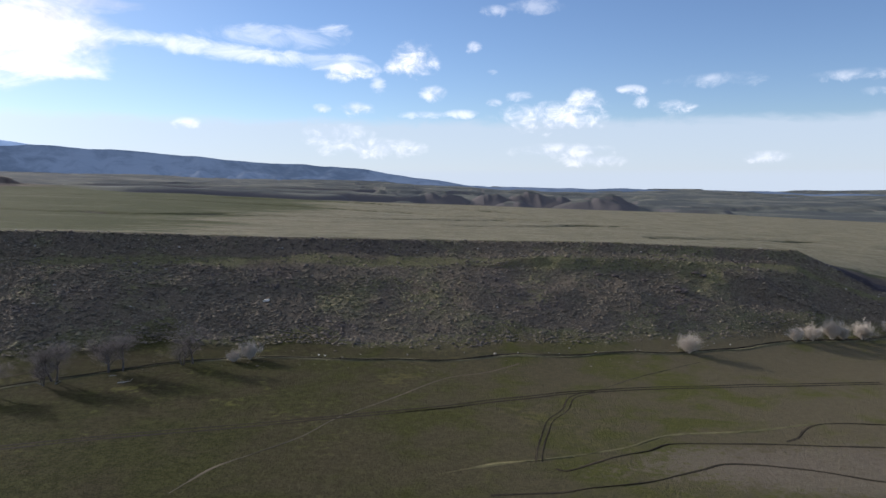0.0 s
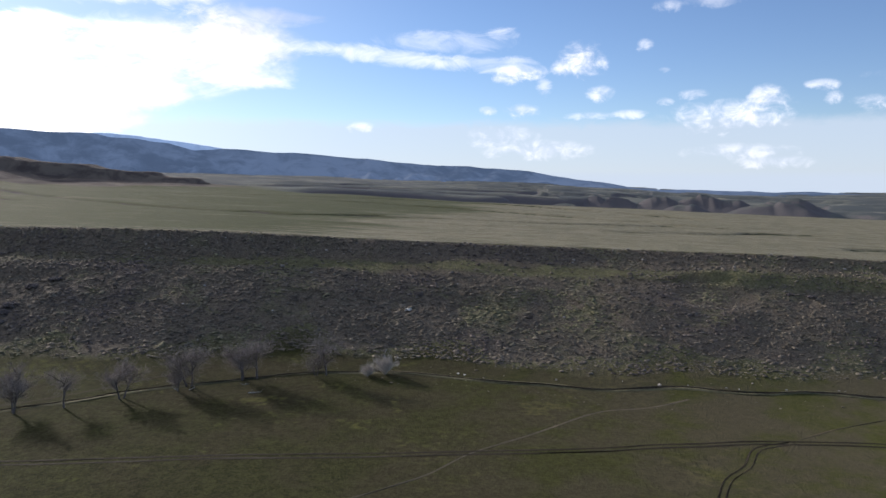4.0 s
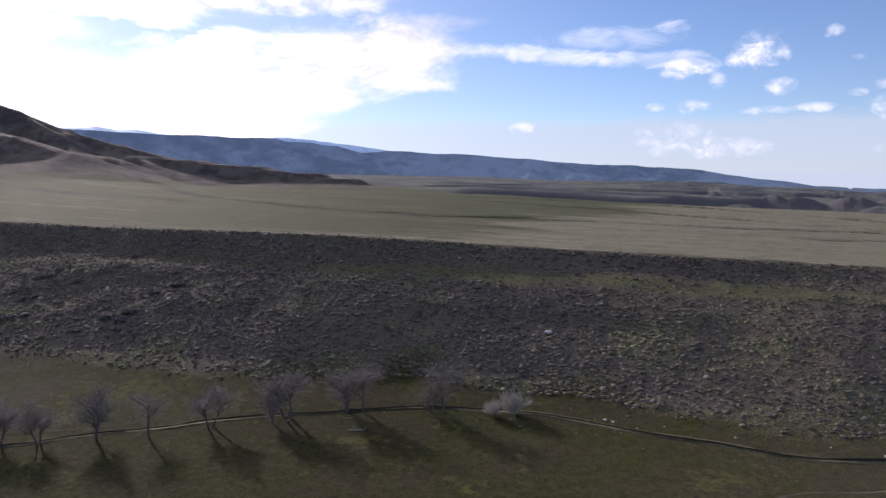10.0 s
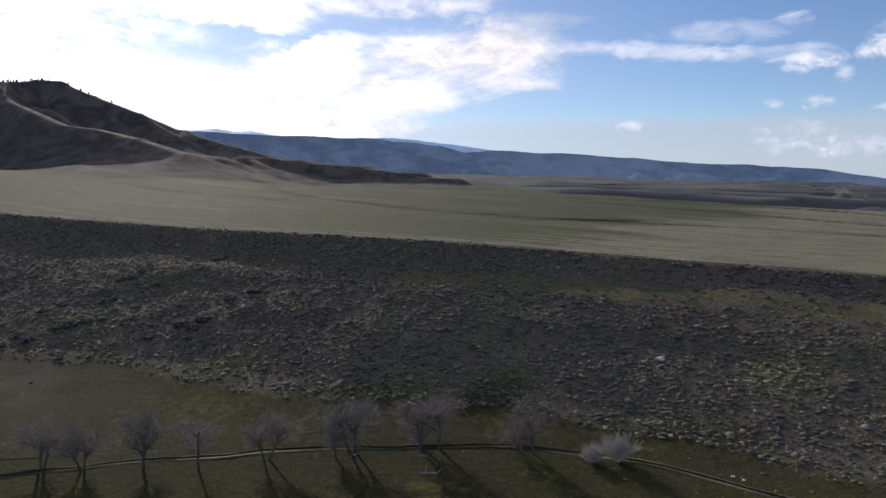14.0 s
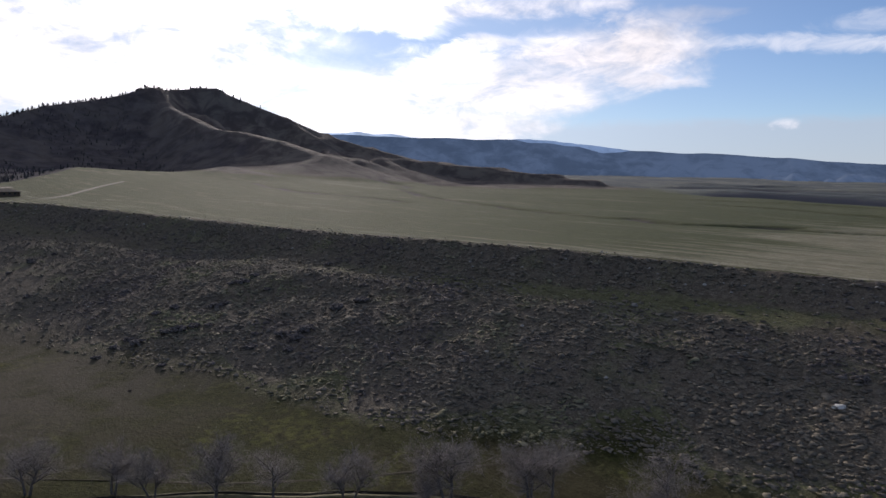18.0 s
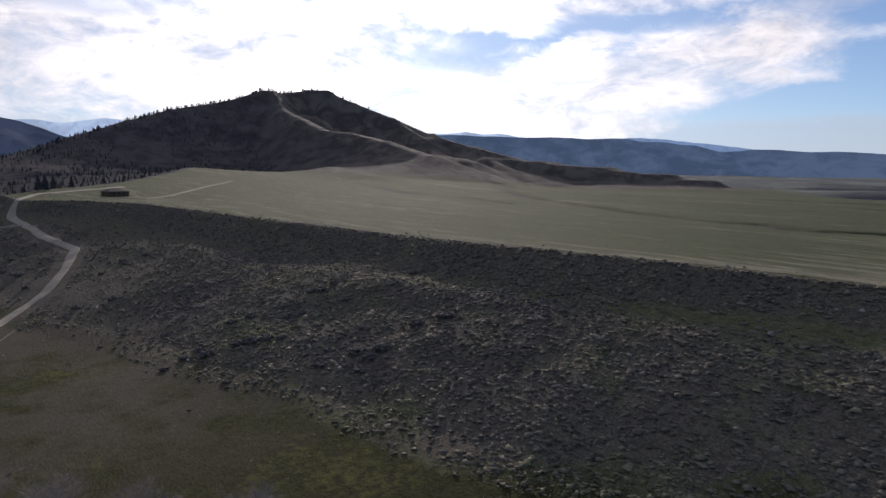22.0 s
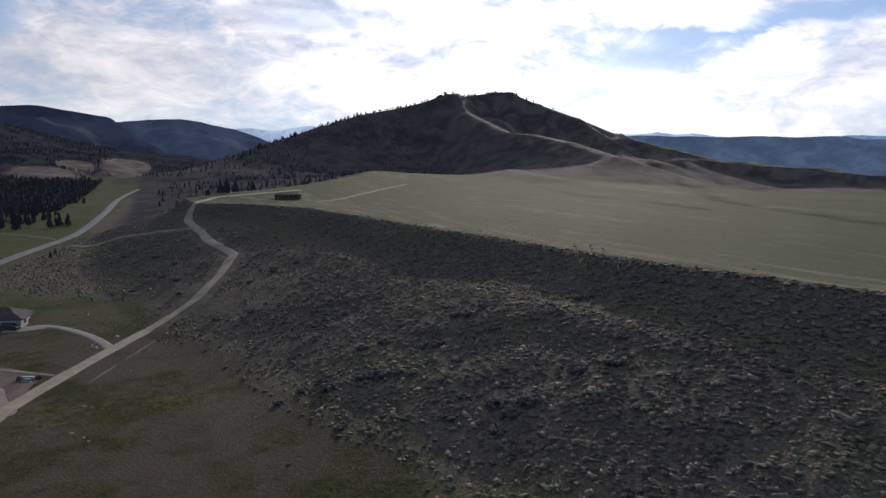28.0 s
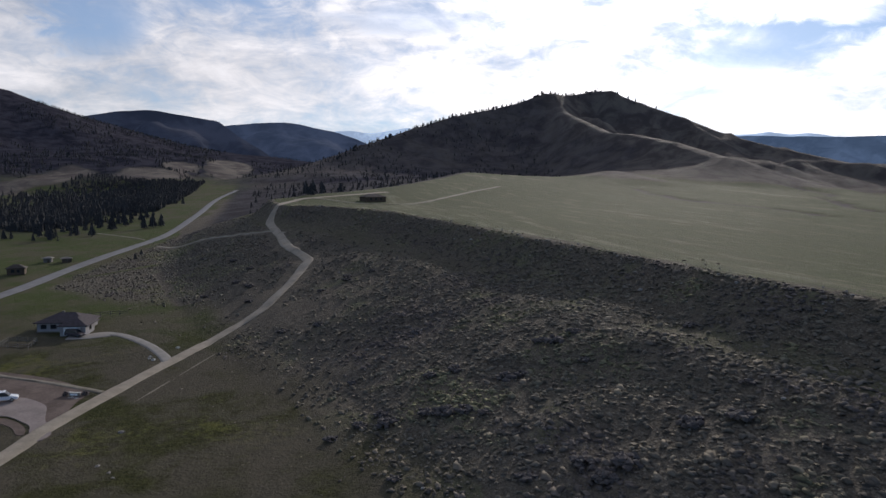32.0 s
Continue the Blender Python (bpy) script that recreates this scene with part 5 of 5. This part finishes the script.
for i in range(22):
    k = rng.uniform(0, 1)
    p = smooth_line(DITCH, 2.0)
    q = p[int(len(p) * (0.36 + 0.5 * k))]
    boulder("stone", q[0] + rng.uniform(-2, 2), q[1] + rng.uniform(1.5, 5), rng.uniform(0.15, 0.32), "small pale stone near the ditch", STONE if i % 3 else PALE_STONE, 10 + i, "stones near the ditch", 0.05)
for i, (x, y, s) in enumerate([(-194.3, 103.3, 0.55), (-181, 102.4, 0.4), (-178.2, 104.5, 0.35), (-176.2, 105.4, 0.3)]):
    boulder("stone", x, y, s, "dark stone in the dry meadow", STONE, 40 + i, "stones in the meadow")
for i, (x, y, s) in enumerate([(-238, 102.2, 0.5), (-240.7, 101.2, 0.4), (-239.2, 101.2, 0.35), (-246.5, 106.4, 0.55)]):
    boulder("stone", x, y, s, "pale landscaping stone beside the driveway", PALE_STONE, 50 + i, "stones by the driveway")


def dark_shrub(seed):
    """A broad dense shrub: many small leafy clumps on a low frame of stems."""
    r = random.Random(seed)
    root = new("dark_shrub")
    bm = bmesh.new()
    for k in range(6):
        a = r.uniform(0, math.tau)
        tube(bm, [Vector((0, 0, -0.1)), Vector((0.5 * math.cos(a), 0.5 * math.sin(a), 0.5)), Vector((0.95 * math.cos(a), 0.95 * math.sin(a), 0.95))], [0.06, 0.04, 0.015], 4)
    part("stems", bm, BARK, root)
    bm = bmesh.new()
    for k in range(26):
        a, d, h = r.uniform(0, math.tau), 1.25 * math.sqrt(r.random()), r.uniform(0.15, 1.0)
        c = Vector((d * math.cos(a), d * math.sin(a), h * (1.1 - 0.35 * d)))
        made = bmesh.ops.create_icosphere(bm, subdivisions=1, radius=r.uniform(0.26, 0.46))["verts"]
        for v in made:
            v.co = v.co * (1 + 0.7 * noise.noise(v.co * 6 + c * 3)) + c
    part("foliage", bm, SHRUB, root)
    return tagged(root, "broad dark shrub on the sagebrush slope", "shrub", "dark shrubs on the slope")


SHRUBS = [dark_shrub(1), dark_shrub(2), dark_shrub(3)]
SPOTS = [(-146.8, 176.6, 1.2), (-143.8, 181.4, 1.1), (-184.8, 174.6, 1.2), (-189.8, 158.1, 1.0), (-179.6, 164.2, 1.1), (-178.6, 144.6, 1.1), (-174.8, 152.8, 1.2), (-177.1, 150.6, 1.0), (-173.4, 155.3, 1.0), (-181.7, 140.3, 0.8), (-148.0, 163.1, 1.1), (-144.8, 167.1, 1.2), (-144.0, 163.8, 1.0), (-150.7, 156.7, 0.8), (-185.5, 178.3, 0.9), (-187.3, 172.9, 0.9), (-179.4, 135.8, 0.7), (-274.1, 149.4, 0.9), (-238.5, 138.5, 0.8), (-243.1, 130.0, 0.8), (-149.6, 186.4, 0.7), (-190.5, 154.0, 0.9), (-170.3, 157.7, 0.7), (-141.5, 160.1, 0.8), (-201.7, 141.9, 0.7), (-217.0, 157.1, 0.8), (-172.7, 193.4, 0.8), (-174.0, 175.2, 0.7), (-161.5, 142.5, 0.6), (-179.2, 166.7, 0.8), (-155.1, 160.3, 0.7), (-183.0, 144.2, 0.8), (-267.1, 141.4, 0.7), (-272.4, 156.0, 0.7), (69.9, 207.6, 1.1), (68.7, 209.2, 0.8), (60.8, 213.9, 0.7), (52.5, 215.2, 0.8), (77.1, 216.9, 0.7), (-47.9, 203.7, 0.7), (-15.2, 228.2, 0.5), (47.4, 215.4, 0.7), (79.2, 215.5, 0.8), (-271, 149, 0.9), (-292, 122, 0.9), (-300, 118, 0.9), (-312, 122, 0.8), (-276, 122, 0.8), (-327, 116, 0.9), (-295, 109, 0.8), (-345, 105, 0.7)]
for i, (x, y, s) in enumerate(SPOTS):
    stand(SHRUBS[i] if i < 3 else copy_thing(SHRUBS[i % 3], Matrix()), x, y, i * 67, s * 1.2, 0.1, 0.72)


# ---- conifers ----
def conifer_mesh(seed, tiers=6, sides=8):
    r = random.Random(seed)
    bm = bmesh.new()
    for t in range(tiers):
        z0, w = 0.12 + 0.8 * t / tiers, 0.24 * (1 - t / tiers) ** 0.8 + 0.02
        top = bm.verts.new((r.uniform(-0.02, 0.02), r.uniform(-0.02, 0.02), min(z0 + 0.30, 1.0)))
        ring = []
        for k in range(sides * 2):
            a, q = k * math.pi / sides, w * (1.0 if k % 2 else 0.55) * r.uniform(0.75, 1.2)
            ring.append(bm.verts.new((q * math.cos(a), q * math.sin(a), z0 + r.uniform(-0.03, 0.03) - (0.03 if k % 2 else 0))))
        for k in range(len(ring)):
            bm.faces.new((ring[k], ring[(k + 1) % len(ring)], top))
    return bm


def conifer(seed, label):
    root = new("pine_tree")
    bm = bmesh.new()
    tube(bm, [(0, 0, -0.06), (0, 0, 0.3), (0, 0, 0.9)], [0.028, 0.022, 0.006], 6)
    part("trunk", bm, BARK, root)
    part("crown", conifer_mesh(seed), NEEDLES, root)
    return tagged(root, label, "tree", "pines")


PINES = [conifer(i, "dark green pine with a ragged conical crown") for i in range(4)]
pine_rng = np.random.RandomState(5)
pine_spots = []
for line, a, b, count in ((HILL[0], 0.0, 0.93, 190), (HILL[1], 0.0, 0.16, 16)):
    p = smooth_line(line, 4.0)
    for k in range(count):
        q = p[int(len(p) * pine_rng.uniform(a, b))]
        pine_spots.append((q[0] + pine_rng.normal(0, 6), q[1] + pine_rng.normal(0, 6), pine_rng.uniform(3.0, 6.2)))
for k in range(75):
    x = pine_rng.uniform(-740, -440)
    y = np.interp(x, [-740, -570, -500, -440], [40, 45, 38, 8]) + pine_rng.normal(-6, 12)
    pine_spots.append((x, y, pine_rng.uniform(4, 8)))
for x, y, h in ((-497, 62, 8), (-502, 66, 9), (-506, 70, 8), (-380, 76, 3), (-392, 76.5, 2.6), (-440, 150, 7), (-447, 148, 8), (-455, 152, 9), (-462, 150, 8), (-470, 158, 10), (-480, 160, 9), (-452, 142, 7), (-490, 170, 9)):
    pine_spots.append((x, y, h))
zs = terrain(np.array([p[0] for p in pine_spots]), np.array([p[1] for p in pine_spots]))[0]
for i, (x, y, h) in enumerate(pine_spots):
    ob = PINES[i] if i < 4 else copy_thing(PINES[i % 4], Matrix())
    ob.matrix_world = Matrix.LocRotScale((x, y, zs[i] - 0.1), Euler((0, 0, i * 1.3)), (h * 1.15, h * 1.15, h))


def forest():
    """Woods on the butte's shaded face, the valley floor and the western slopes."""
    variants = []
    for i in range(4):
        bm = conifer_mesh(30 + i, 3, 3)
        bm.verts.index_update()
        variants.append((np.array([v.co for v in bm.verts]), np.array([[v.index for v in f.verts] for f in bm.faces])))
        bm.free()
    n = 60000
    x, y = gen.uniform(-2300, -430, n), gen.uniform(-700, 760, n)
    z, f = terrain(x, y)
    dens = 0.16 * step(f["west"], 3, 18) * (fbm(x, y, 180, 4, 72) > 0.1)
    dens = np.maximum(dens, 0.35 * ((x < -780) & (x > -1330) & (y < 560 - 0.25 * (x + 1200)) & (z > 50)) * (fbm(x, y, 120, 4, 71) > -0.35))
    dens = np.maximum(dens, 0.8 * ((x < -440) & (y > -260) & (y < 36 - 0.02 * (x + 440)) & (fbm(x, y, 90, 3, 77) > -0.25)))
    dens = np.maximum(dens, 0.20 * ((x < -455) & (x > -900) & (y > 118) & ~f["up"]))
    keep = gen.uniform(0, 1, n) < dens
    keep &= near_line(x, y, HIGHWAY)[0] > 16
    for a, b, w, c in CLEARINGS:
        keep &= np.hypot((x - a) / w, (y - b) / c) + 0.25 * fbm(x, y, 45, 3, 75) > 1.1
    x, y, z = x[keep], y[keep], z[keep]
    h = gen.uniform(2.4, 5.5, len(x))
    gx2 = gen.uniform(-980, -455, 9000)
    gy2 = np.interp(gx2, [-980, -620, -520, -455], [60, 52, 24, 2]) - np.abs(gen.normal(0, 60, 9000))
    thick = fbm(gx2, gy2, 80, 3, 79) > -0.2
    for a, b, w, c in CLEARINGS:
        thick &= np.hypot((gx2 - a) / w, (gy2 - b) / c) > 1.0
    gx2, gy2 = gx2[thick], gy2[thick]
    x, y = np.r_[x, gx2], np.r_[y, gy2]
    z, h = np.r_[z, terrain(gx2, gy2)[0]], np.r_[h, gen.uniform(2.5, 6.0, len(gx2))]
    ob = scatter_mesh("pine_forest", variants, x, y, z - 0.3, np.stack([h * 1.2, h], -1), gen.uniform(0, 6, len(x)), gen.randint(0, 4, len(x)), NEEDLES)
    tagged(ob, "dark pine forest on the shaded slopes and valley floor", "forest", kind="stuff")


forest()


# ---- buildings ----
def opening(parent, name, x, y0, y1, z0, z1, mat, frame_mat, depth=0.06, axis="x"):
    """A window or door on a wall that faces +x (or +y): a frame and a pane set into it."""
    def place(bm, a, b, c, d, lo, hi):
        if axis == "x":
            box(bm, x + lo, a, c, x + hi, b, d)
        else:
            box(bm, a, x + lo, c, b, x + hi, d)
    bm = bmesh.new()
    t = 0.09
    place(bm, y0 - t, y0, z0 - t, z1 + t, 0.0, depth)
    place(bm, y1, y1 + t, z0 - t, z1 + t, 0.0, depth)
    place(bm, y0, y1, z1, z1 + t, 0.0, depth)
    place(bm, y0, y1, z0 - t, z0, 0.0, depth)
    fr = part(name, bm, frame_mat, parent)
    bm = bmesh.new()
    place(bm, y0, y1, z0, z1, 0.004, depth * 0.4)
    part("pane" if name == "window" else "door_leaf", bm, mat, fr)


def ranch_house():
    h = thing("ranch_house", -270.5, 77.5, -8, 0.1, 0.84)
    bm = bmesh.new()
    prism(bm, [(-5.5, -7.5), (4.0, -7.5), (4.0, 6.5), (-5.5, 6.5)], -0.4, 2.7)
    part("wall", bm, SIDING, h)
    bm = bmesh.new()
    prism(bm, [(4.0, 1.0), (9.0, 1.0), (9.0, 8.2), (2.0, 8.2), (2.0, 6.5), (4.0, 6.5)], -0.4, 2.6)
    part("garage_wall", bm, SIDING, h)
    bm = bmesh.new()
    hip_roof(bm, -5.5, -7.5, 4.0, 6.5, 2.75, 2.3, 0.8)
    part("roof", bm, SHINGLE, h, "dark grey shingled hip roof")
    bm = bmesh.new()
    hip_roof(bm, -0.5, 1.0, 9.0, 8.2, 2.66, 1.9, 0.7)
    part("garage_roof", bm, SHINGLE, h, "dark grey shingled hip roof")
    bm = bmesh.new()
    prism(bm, [(-5.7, -7.7), (4.2, -7.7), (4.2, 6.7), (-5.7, 6.7)], -0.6, 0.15)
    part("foundation", bm, CONCRETE, h)
    for a, b in ((-6.4, -4.8), (-3.6, -2.0)):
        opening(h, "window", 4.0, a, b, 0.9, 2.1, GLASS, FENCE_WOOD)
    opening(h, "door", 4.0, -1.0, 0.0, 0.15, 2.2, LOG_WALL, FENCE_WOOD)
    opening(h, "garage_door", 9.0, 2.0, 6.8, 0.05, 2.2, WHITE_PAINT, SIDING)
    opening(h, "window", 8.2, 4.5, 6.0, 0.9, 2.0, GLASS, FENCE_WOOD, axis="y")
    bm = bmesh.new()
    box(bm, -2.2, -2.4, 3.8, -1.5, -1.7, 5.3)
    part("chimney", bm, STONE, h)
    tagged(h, "single-storey ranch house with pale grey walls and a dark hip roof", "house")


ranch_house()


def car(name, x, y, turn, paint, label, long=4.7, tall=1.75):
    c = thing(name, x, y, turn, -0.17)
    bm = bmesh.new()
    L, W = long / 2, 0.92
    side = [(-L, 0.35), (-L, 0.95), (-L + 0.15, 1.05), (L - 1.15, 1.02), (L - 0.15, 0.82), (L, 0.6), (L, 0.35)]
    lo = [[bm.verts.new((px, s * W, pz)) for px, pz in side] for s in (-1, 1)]
    for i in range(len(side)):
        j = (i + 1) % len(side)
        bm.faces.new((lo[0][i], lo[0][j], lo[1][j], lo[1][i]))
    bm.faces.new(lo[0][::-1])
    bm.faces.new(lo[1])
    bmesh.ops.recalc_face_normals(bm, faces=bm.faces)
    bmesh.ops.bevel(bm, geom=bm.edges[:], offset=0.05, segments=2, affect="EDGES")
    part("body", bm, paint, c)
    bm = bmesh.new()
    cab = [(-L + 0.12, 1.03), (-L + 0.35, tall), (L - 1.95, tall), (L - 1.2, 1.03)]
    lo = [[bm.verts.new((px, s * (W - 0.06 - 0.1 * (pz > 1.2)), pz)) for px, pz in cab] for s in (-1, 1)]
    for i in range(4):
        j = (i + 1) % 4
        bm.faces.new((lo[0][i], lo[0][j], lo[1][j], lo[1][i]))
    bm.faces.new(lo[0][::-1])
    bm.faces.new(lo[1])
    bmesh.ops.recalc_face_normals(bm, faces=bm.faces)
    part("cabin_glass", bm, GLASS, c, "dark tinted windows")
    bm = bmesh.new()
    box(bm, -L + 0.36, -W + 0.15, tall - 0.02, L - 1.97, W - 0.15, tall + 0.05)
    part("roof", bm, paint, c)
    for px in (-L + 0.85, L - 0.9):
        for s in (-1, 1):
            bm = bmesh.new()
            tube(bm, [(px, s * (W - 0.2), 0.33), (px, s * (W + 0.02), 0.33)], [0.33, 0.33], 14)
            w = part("wheel", bm, RUBBER, c)
            bm = bmesh.new()
            tube(bm, [(px, s * (W - 0.02), 0.33), (px, s * (W + 0.03), 0.33)], [0.19, 0.19], 10)
            part("rim", bm, STEEL, w)
    for s in (-0.65, 0.65):
        bm = bmesh.new()
        box(bm, L - 0.08, s - 0.16, 0.62, L + 0.012, s + 0.16, 0.76)
        part("headlight", bm, WHITE_PAINT, c)
    return tagged(c, label, "car")


car("minivan", -215.4, 79.6, 100, CAR_PAINT, "white minivan parked on the paved yard")
car("pickup", -261.5, 81.0, 60, SHINGLE, "dark car parked before the garage", 4.9, 1.7)


def entrance_sign():
    """A low stone entrance wall with a pale cap, a plain board, two junipers and rubble."""
    root = thing("entrance_wall", -216.0, 91.4, -20, 0.0, 0.55)
    bm = bmesh.new()
    prism(bm, [(-0.35, -1.9), (0.35, -1.9), (0.55, 0), (0.35, 1.9), (-0.35, 1.9), (-0.15, 0)], -0.2, 1.15)
    part("wall", bm, STONE, root)
    bm = bmesh.new()
    prism(bm, [(-0.5, -2.05), (0.5, -2.05), (0.7, 0), (0.5, 2.05), (-0.5, 2.05), (-0.3, 0)], 1.15, 1.32)
    part("cap", bm, PALE_STONE, root, "pale stone cap")
    bm = bmesh.new()
    box(bm, 0.56, -1.2, 0.35, 0.62, 1.2, 0.95)
    part("board", bm, WHITE_PAINT, root, "plain pale board")
    tagged(root, "low curved stone entrance wall with a pale cap", "wall")
    for k, (dx, dy) in enumerate(((-0.3, -1.7), (-0.1, 1.8))):
        s = copy_thing(SHRUBS[k], Matrix())
        stand(s, -216.0 + dx, 91.4 + dy, 40 * k, 0.42, 0.05, 1.9)
        tagged(s, "small dark juniper beside the entrance wall", "shrub", "junipers by the entrance wall")
    for k in range(7):
        boulder("stone", -215.0 + rng.uniform(-0.4, 0.8), 91.2 + rng.uniform(-1.2, 1.2), rng.uniform(0.15, 0.3), "pale stone before the entrance wall", PALE_STONE, 70 + k, "stones before the entrance wall", 0.03)


entrance_sign()


def gable(name, x, y, turn, lx, ly, wall, rise, wall_mat, roof_mat, label, windows=2, category="house"):
    h = thing(name, x, y, turn, 0.1)
    bm = bmesh.new()
    prism(bm, [(-lx / 2, -ly / 2), (lx / 2, -ly / 2), (lx / 2, ly / 2), (-lx / 2, ly / 2)], -0.4, wall)
    part("wall", bm, wall_mat, h)
    bm = bmesh.new()
    hip_roof(bm, -lx / 2, -ly / 2, lx / 2, ly / 2, wall + 0.05, rise, 0.45)
    part("roof", bm, roof_mat, h)
    gap = ly / (windows + 1)
    for i in range(windows):
        c = -ly / 2 + gap * (i + 1)
        opening(h, "window", lx / 2, c - 0.5, c + 0.5, 0.9, wall - 0.5, GLASS, roof_mat)
    opening(h, "door", lx / 2, ly / 2 - 1.5, ly / 2 - 0.6, 0.0, min(2.05, wall - 0.2), LOG_WALL, roof_mat)
    return tagged(h, label, category)


gable("log_house", -417.4, 178.1, 20, 6.4, 11.0, 2.2, 1.5, LOG_WALL, DARK_ROOF, "long low brown log house on the tableland", 3)
gable("farmhouse", -353.5, 41, 6, 4.0, 5.5, 2.4, 1.3, LOG_WALL, DARK_ROOF, "small dark brown farmhouse in the valley field", 2)
gable("shed", -379, 44.5, 0, 2.4, 2.8, 1.7, 0.6, FENCE_WOOD, CONCRETE, "small grey farm shed with a pale roof in the field", 1, "shed")
gable("shed", -377.5, 51.4, 15, 2.2, 3.4, 1.6, 0.6, LOG_WALL, FENCE_WOOD, "small brown farm shed with a grey board roof in the field", 1, "shed")


def rail_fence(name, ring, label, posts_gap=2.2, rails=(0.5, 1.05)):
    root = tagged(new(name), label, "fence")
    for a, b in zip(ring[:-1], ring[1:]):
        n = max(1, round(math.dist(a, b) / posts_gap))
        pts = [(a[0] + (b[0] - a[0]) * k / n, a[1] + (b[1] - a[1]) * k / n) for k in range(n + 1)]
        zs = [ground_z(*p) for p in pts]
        for p, z in zip(pts[:-1], zs):
            bm = bmesh.new()
            tube(bm, [(p[0], p[1], z - 0.3), (p[0], p[1], z + 1.25)], [0.075, 0.07], 6)
            part("post", bm, FENCE_WOOD, root)
        for p, q, z, w in zip(pts[:-1], pts[1:], zs[:-1], zs[1:]):
            for r in rails:
                bm = bmesh.new()
                tube(bm, [(p[0], p[1], z + r), (q[0], q[1], w + r)], [0.05, 0.05], 5)
                part("rail", bm, FENCE_WOOD, root)
    return root


rail_fence("corral_fence", [(-252.4, 73.2), (-258, 73.5), (-260, 66.8), (-254.6, 66.2), (-252.4, 73.2)], "weathered wooden corral fence near the house")
rail_fence("garden_fence", [(-281.8, 76.5), (-282.6, 80), (-283.7, 84.9), (-283.2, 89.5)], "low weathered rail fence behind the house")
strip("corral_ground", [(-257.2, 66.9), (-255.3, 72.9)], flat_profile(5.0, 0.08), DIRT, "dark trampled dirt in the corral", "dirt", 1.0, 0.1)


def mast(x, y, height):
    m = thing("radio_mast", x, y, 0, 0.3)
    for k in range(3):
        a = k * 2.094
        bm = bmesh.new()
        tube(bm, [(1.0 * math.cos(a), 1.0 * math.sin(a), 0), (0.25 * math.cos(a), 0.25 * math.sin(a), height)], [0.13, 0.11], 5)
        part("leg", bm, STEEL, m)
    bm = bmesh.new()
    for i in range(8):
        z = height * (i + 0.5) / 8
        w = 1.0 - 0.75 * (i + 0.5) / 8
        for k in range(3):
            a, b = k * 2.094, (k + 1) * 2.094
            tube(bm, [(w * math.cos(a), w * math.sin(a), z), (w * math.cos(b), w * math.sin(b), z + height / 16)], [0.06, 0.06], 4)
    part("lattice", bm, STEEL, m)
    bm = bmesh.new()
    tube(bm, [(0, 0, height - 0.5), (0, 0, height + 3)], [0.08, 0.05], 5)
    part("antenna", bm, STEEL, m)
    tagged(m, "slender steel radio mast on the summit", "mast", "masts on the summit")


mast(-1268, 712, 13)
mast(-1276, 724, 12)
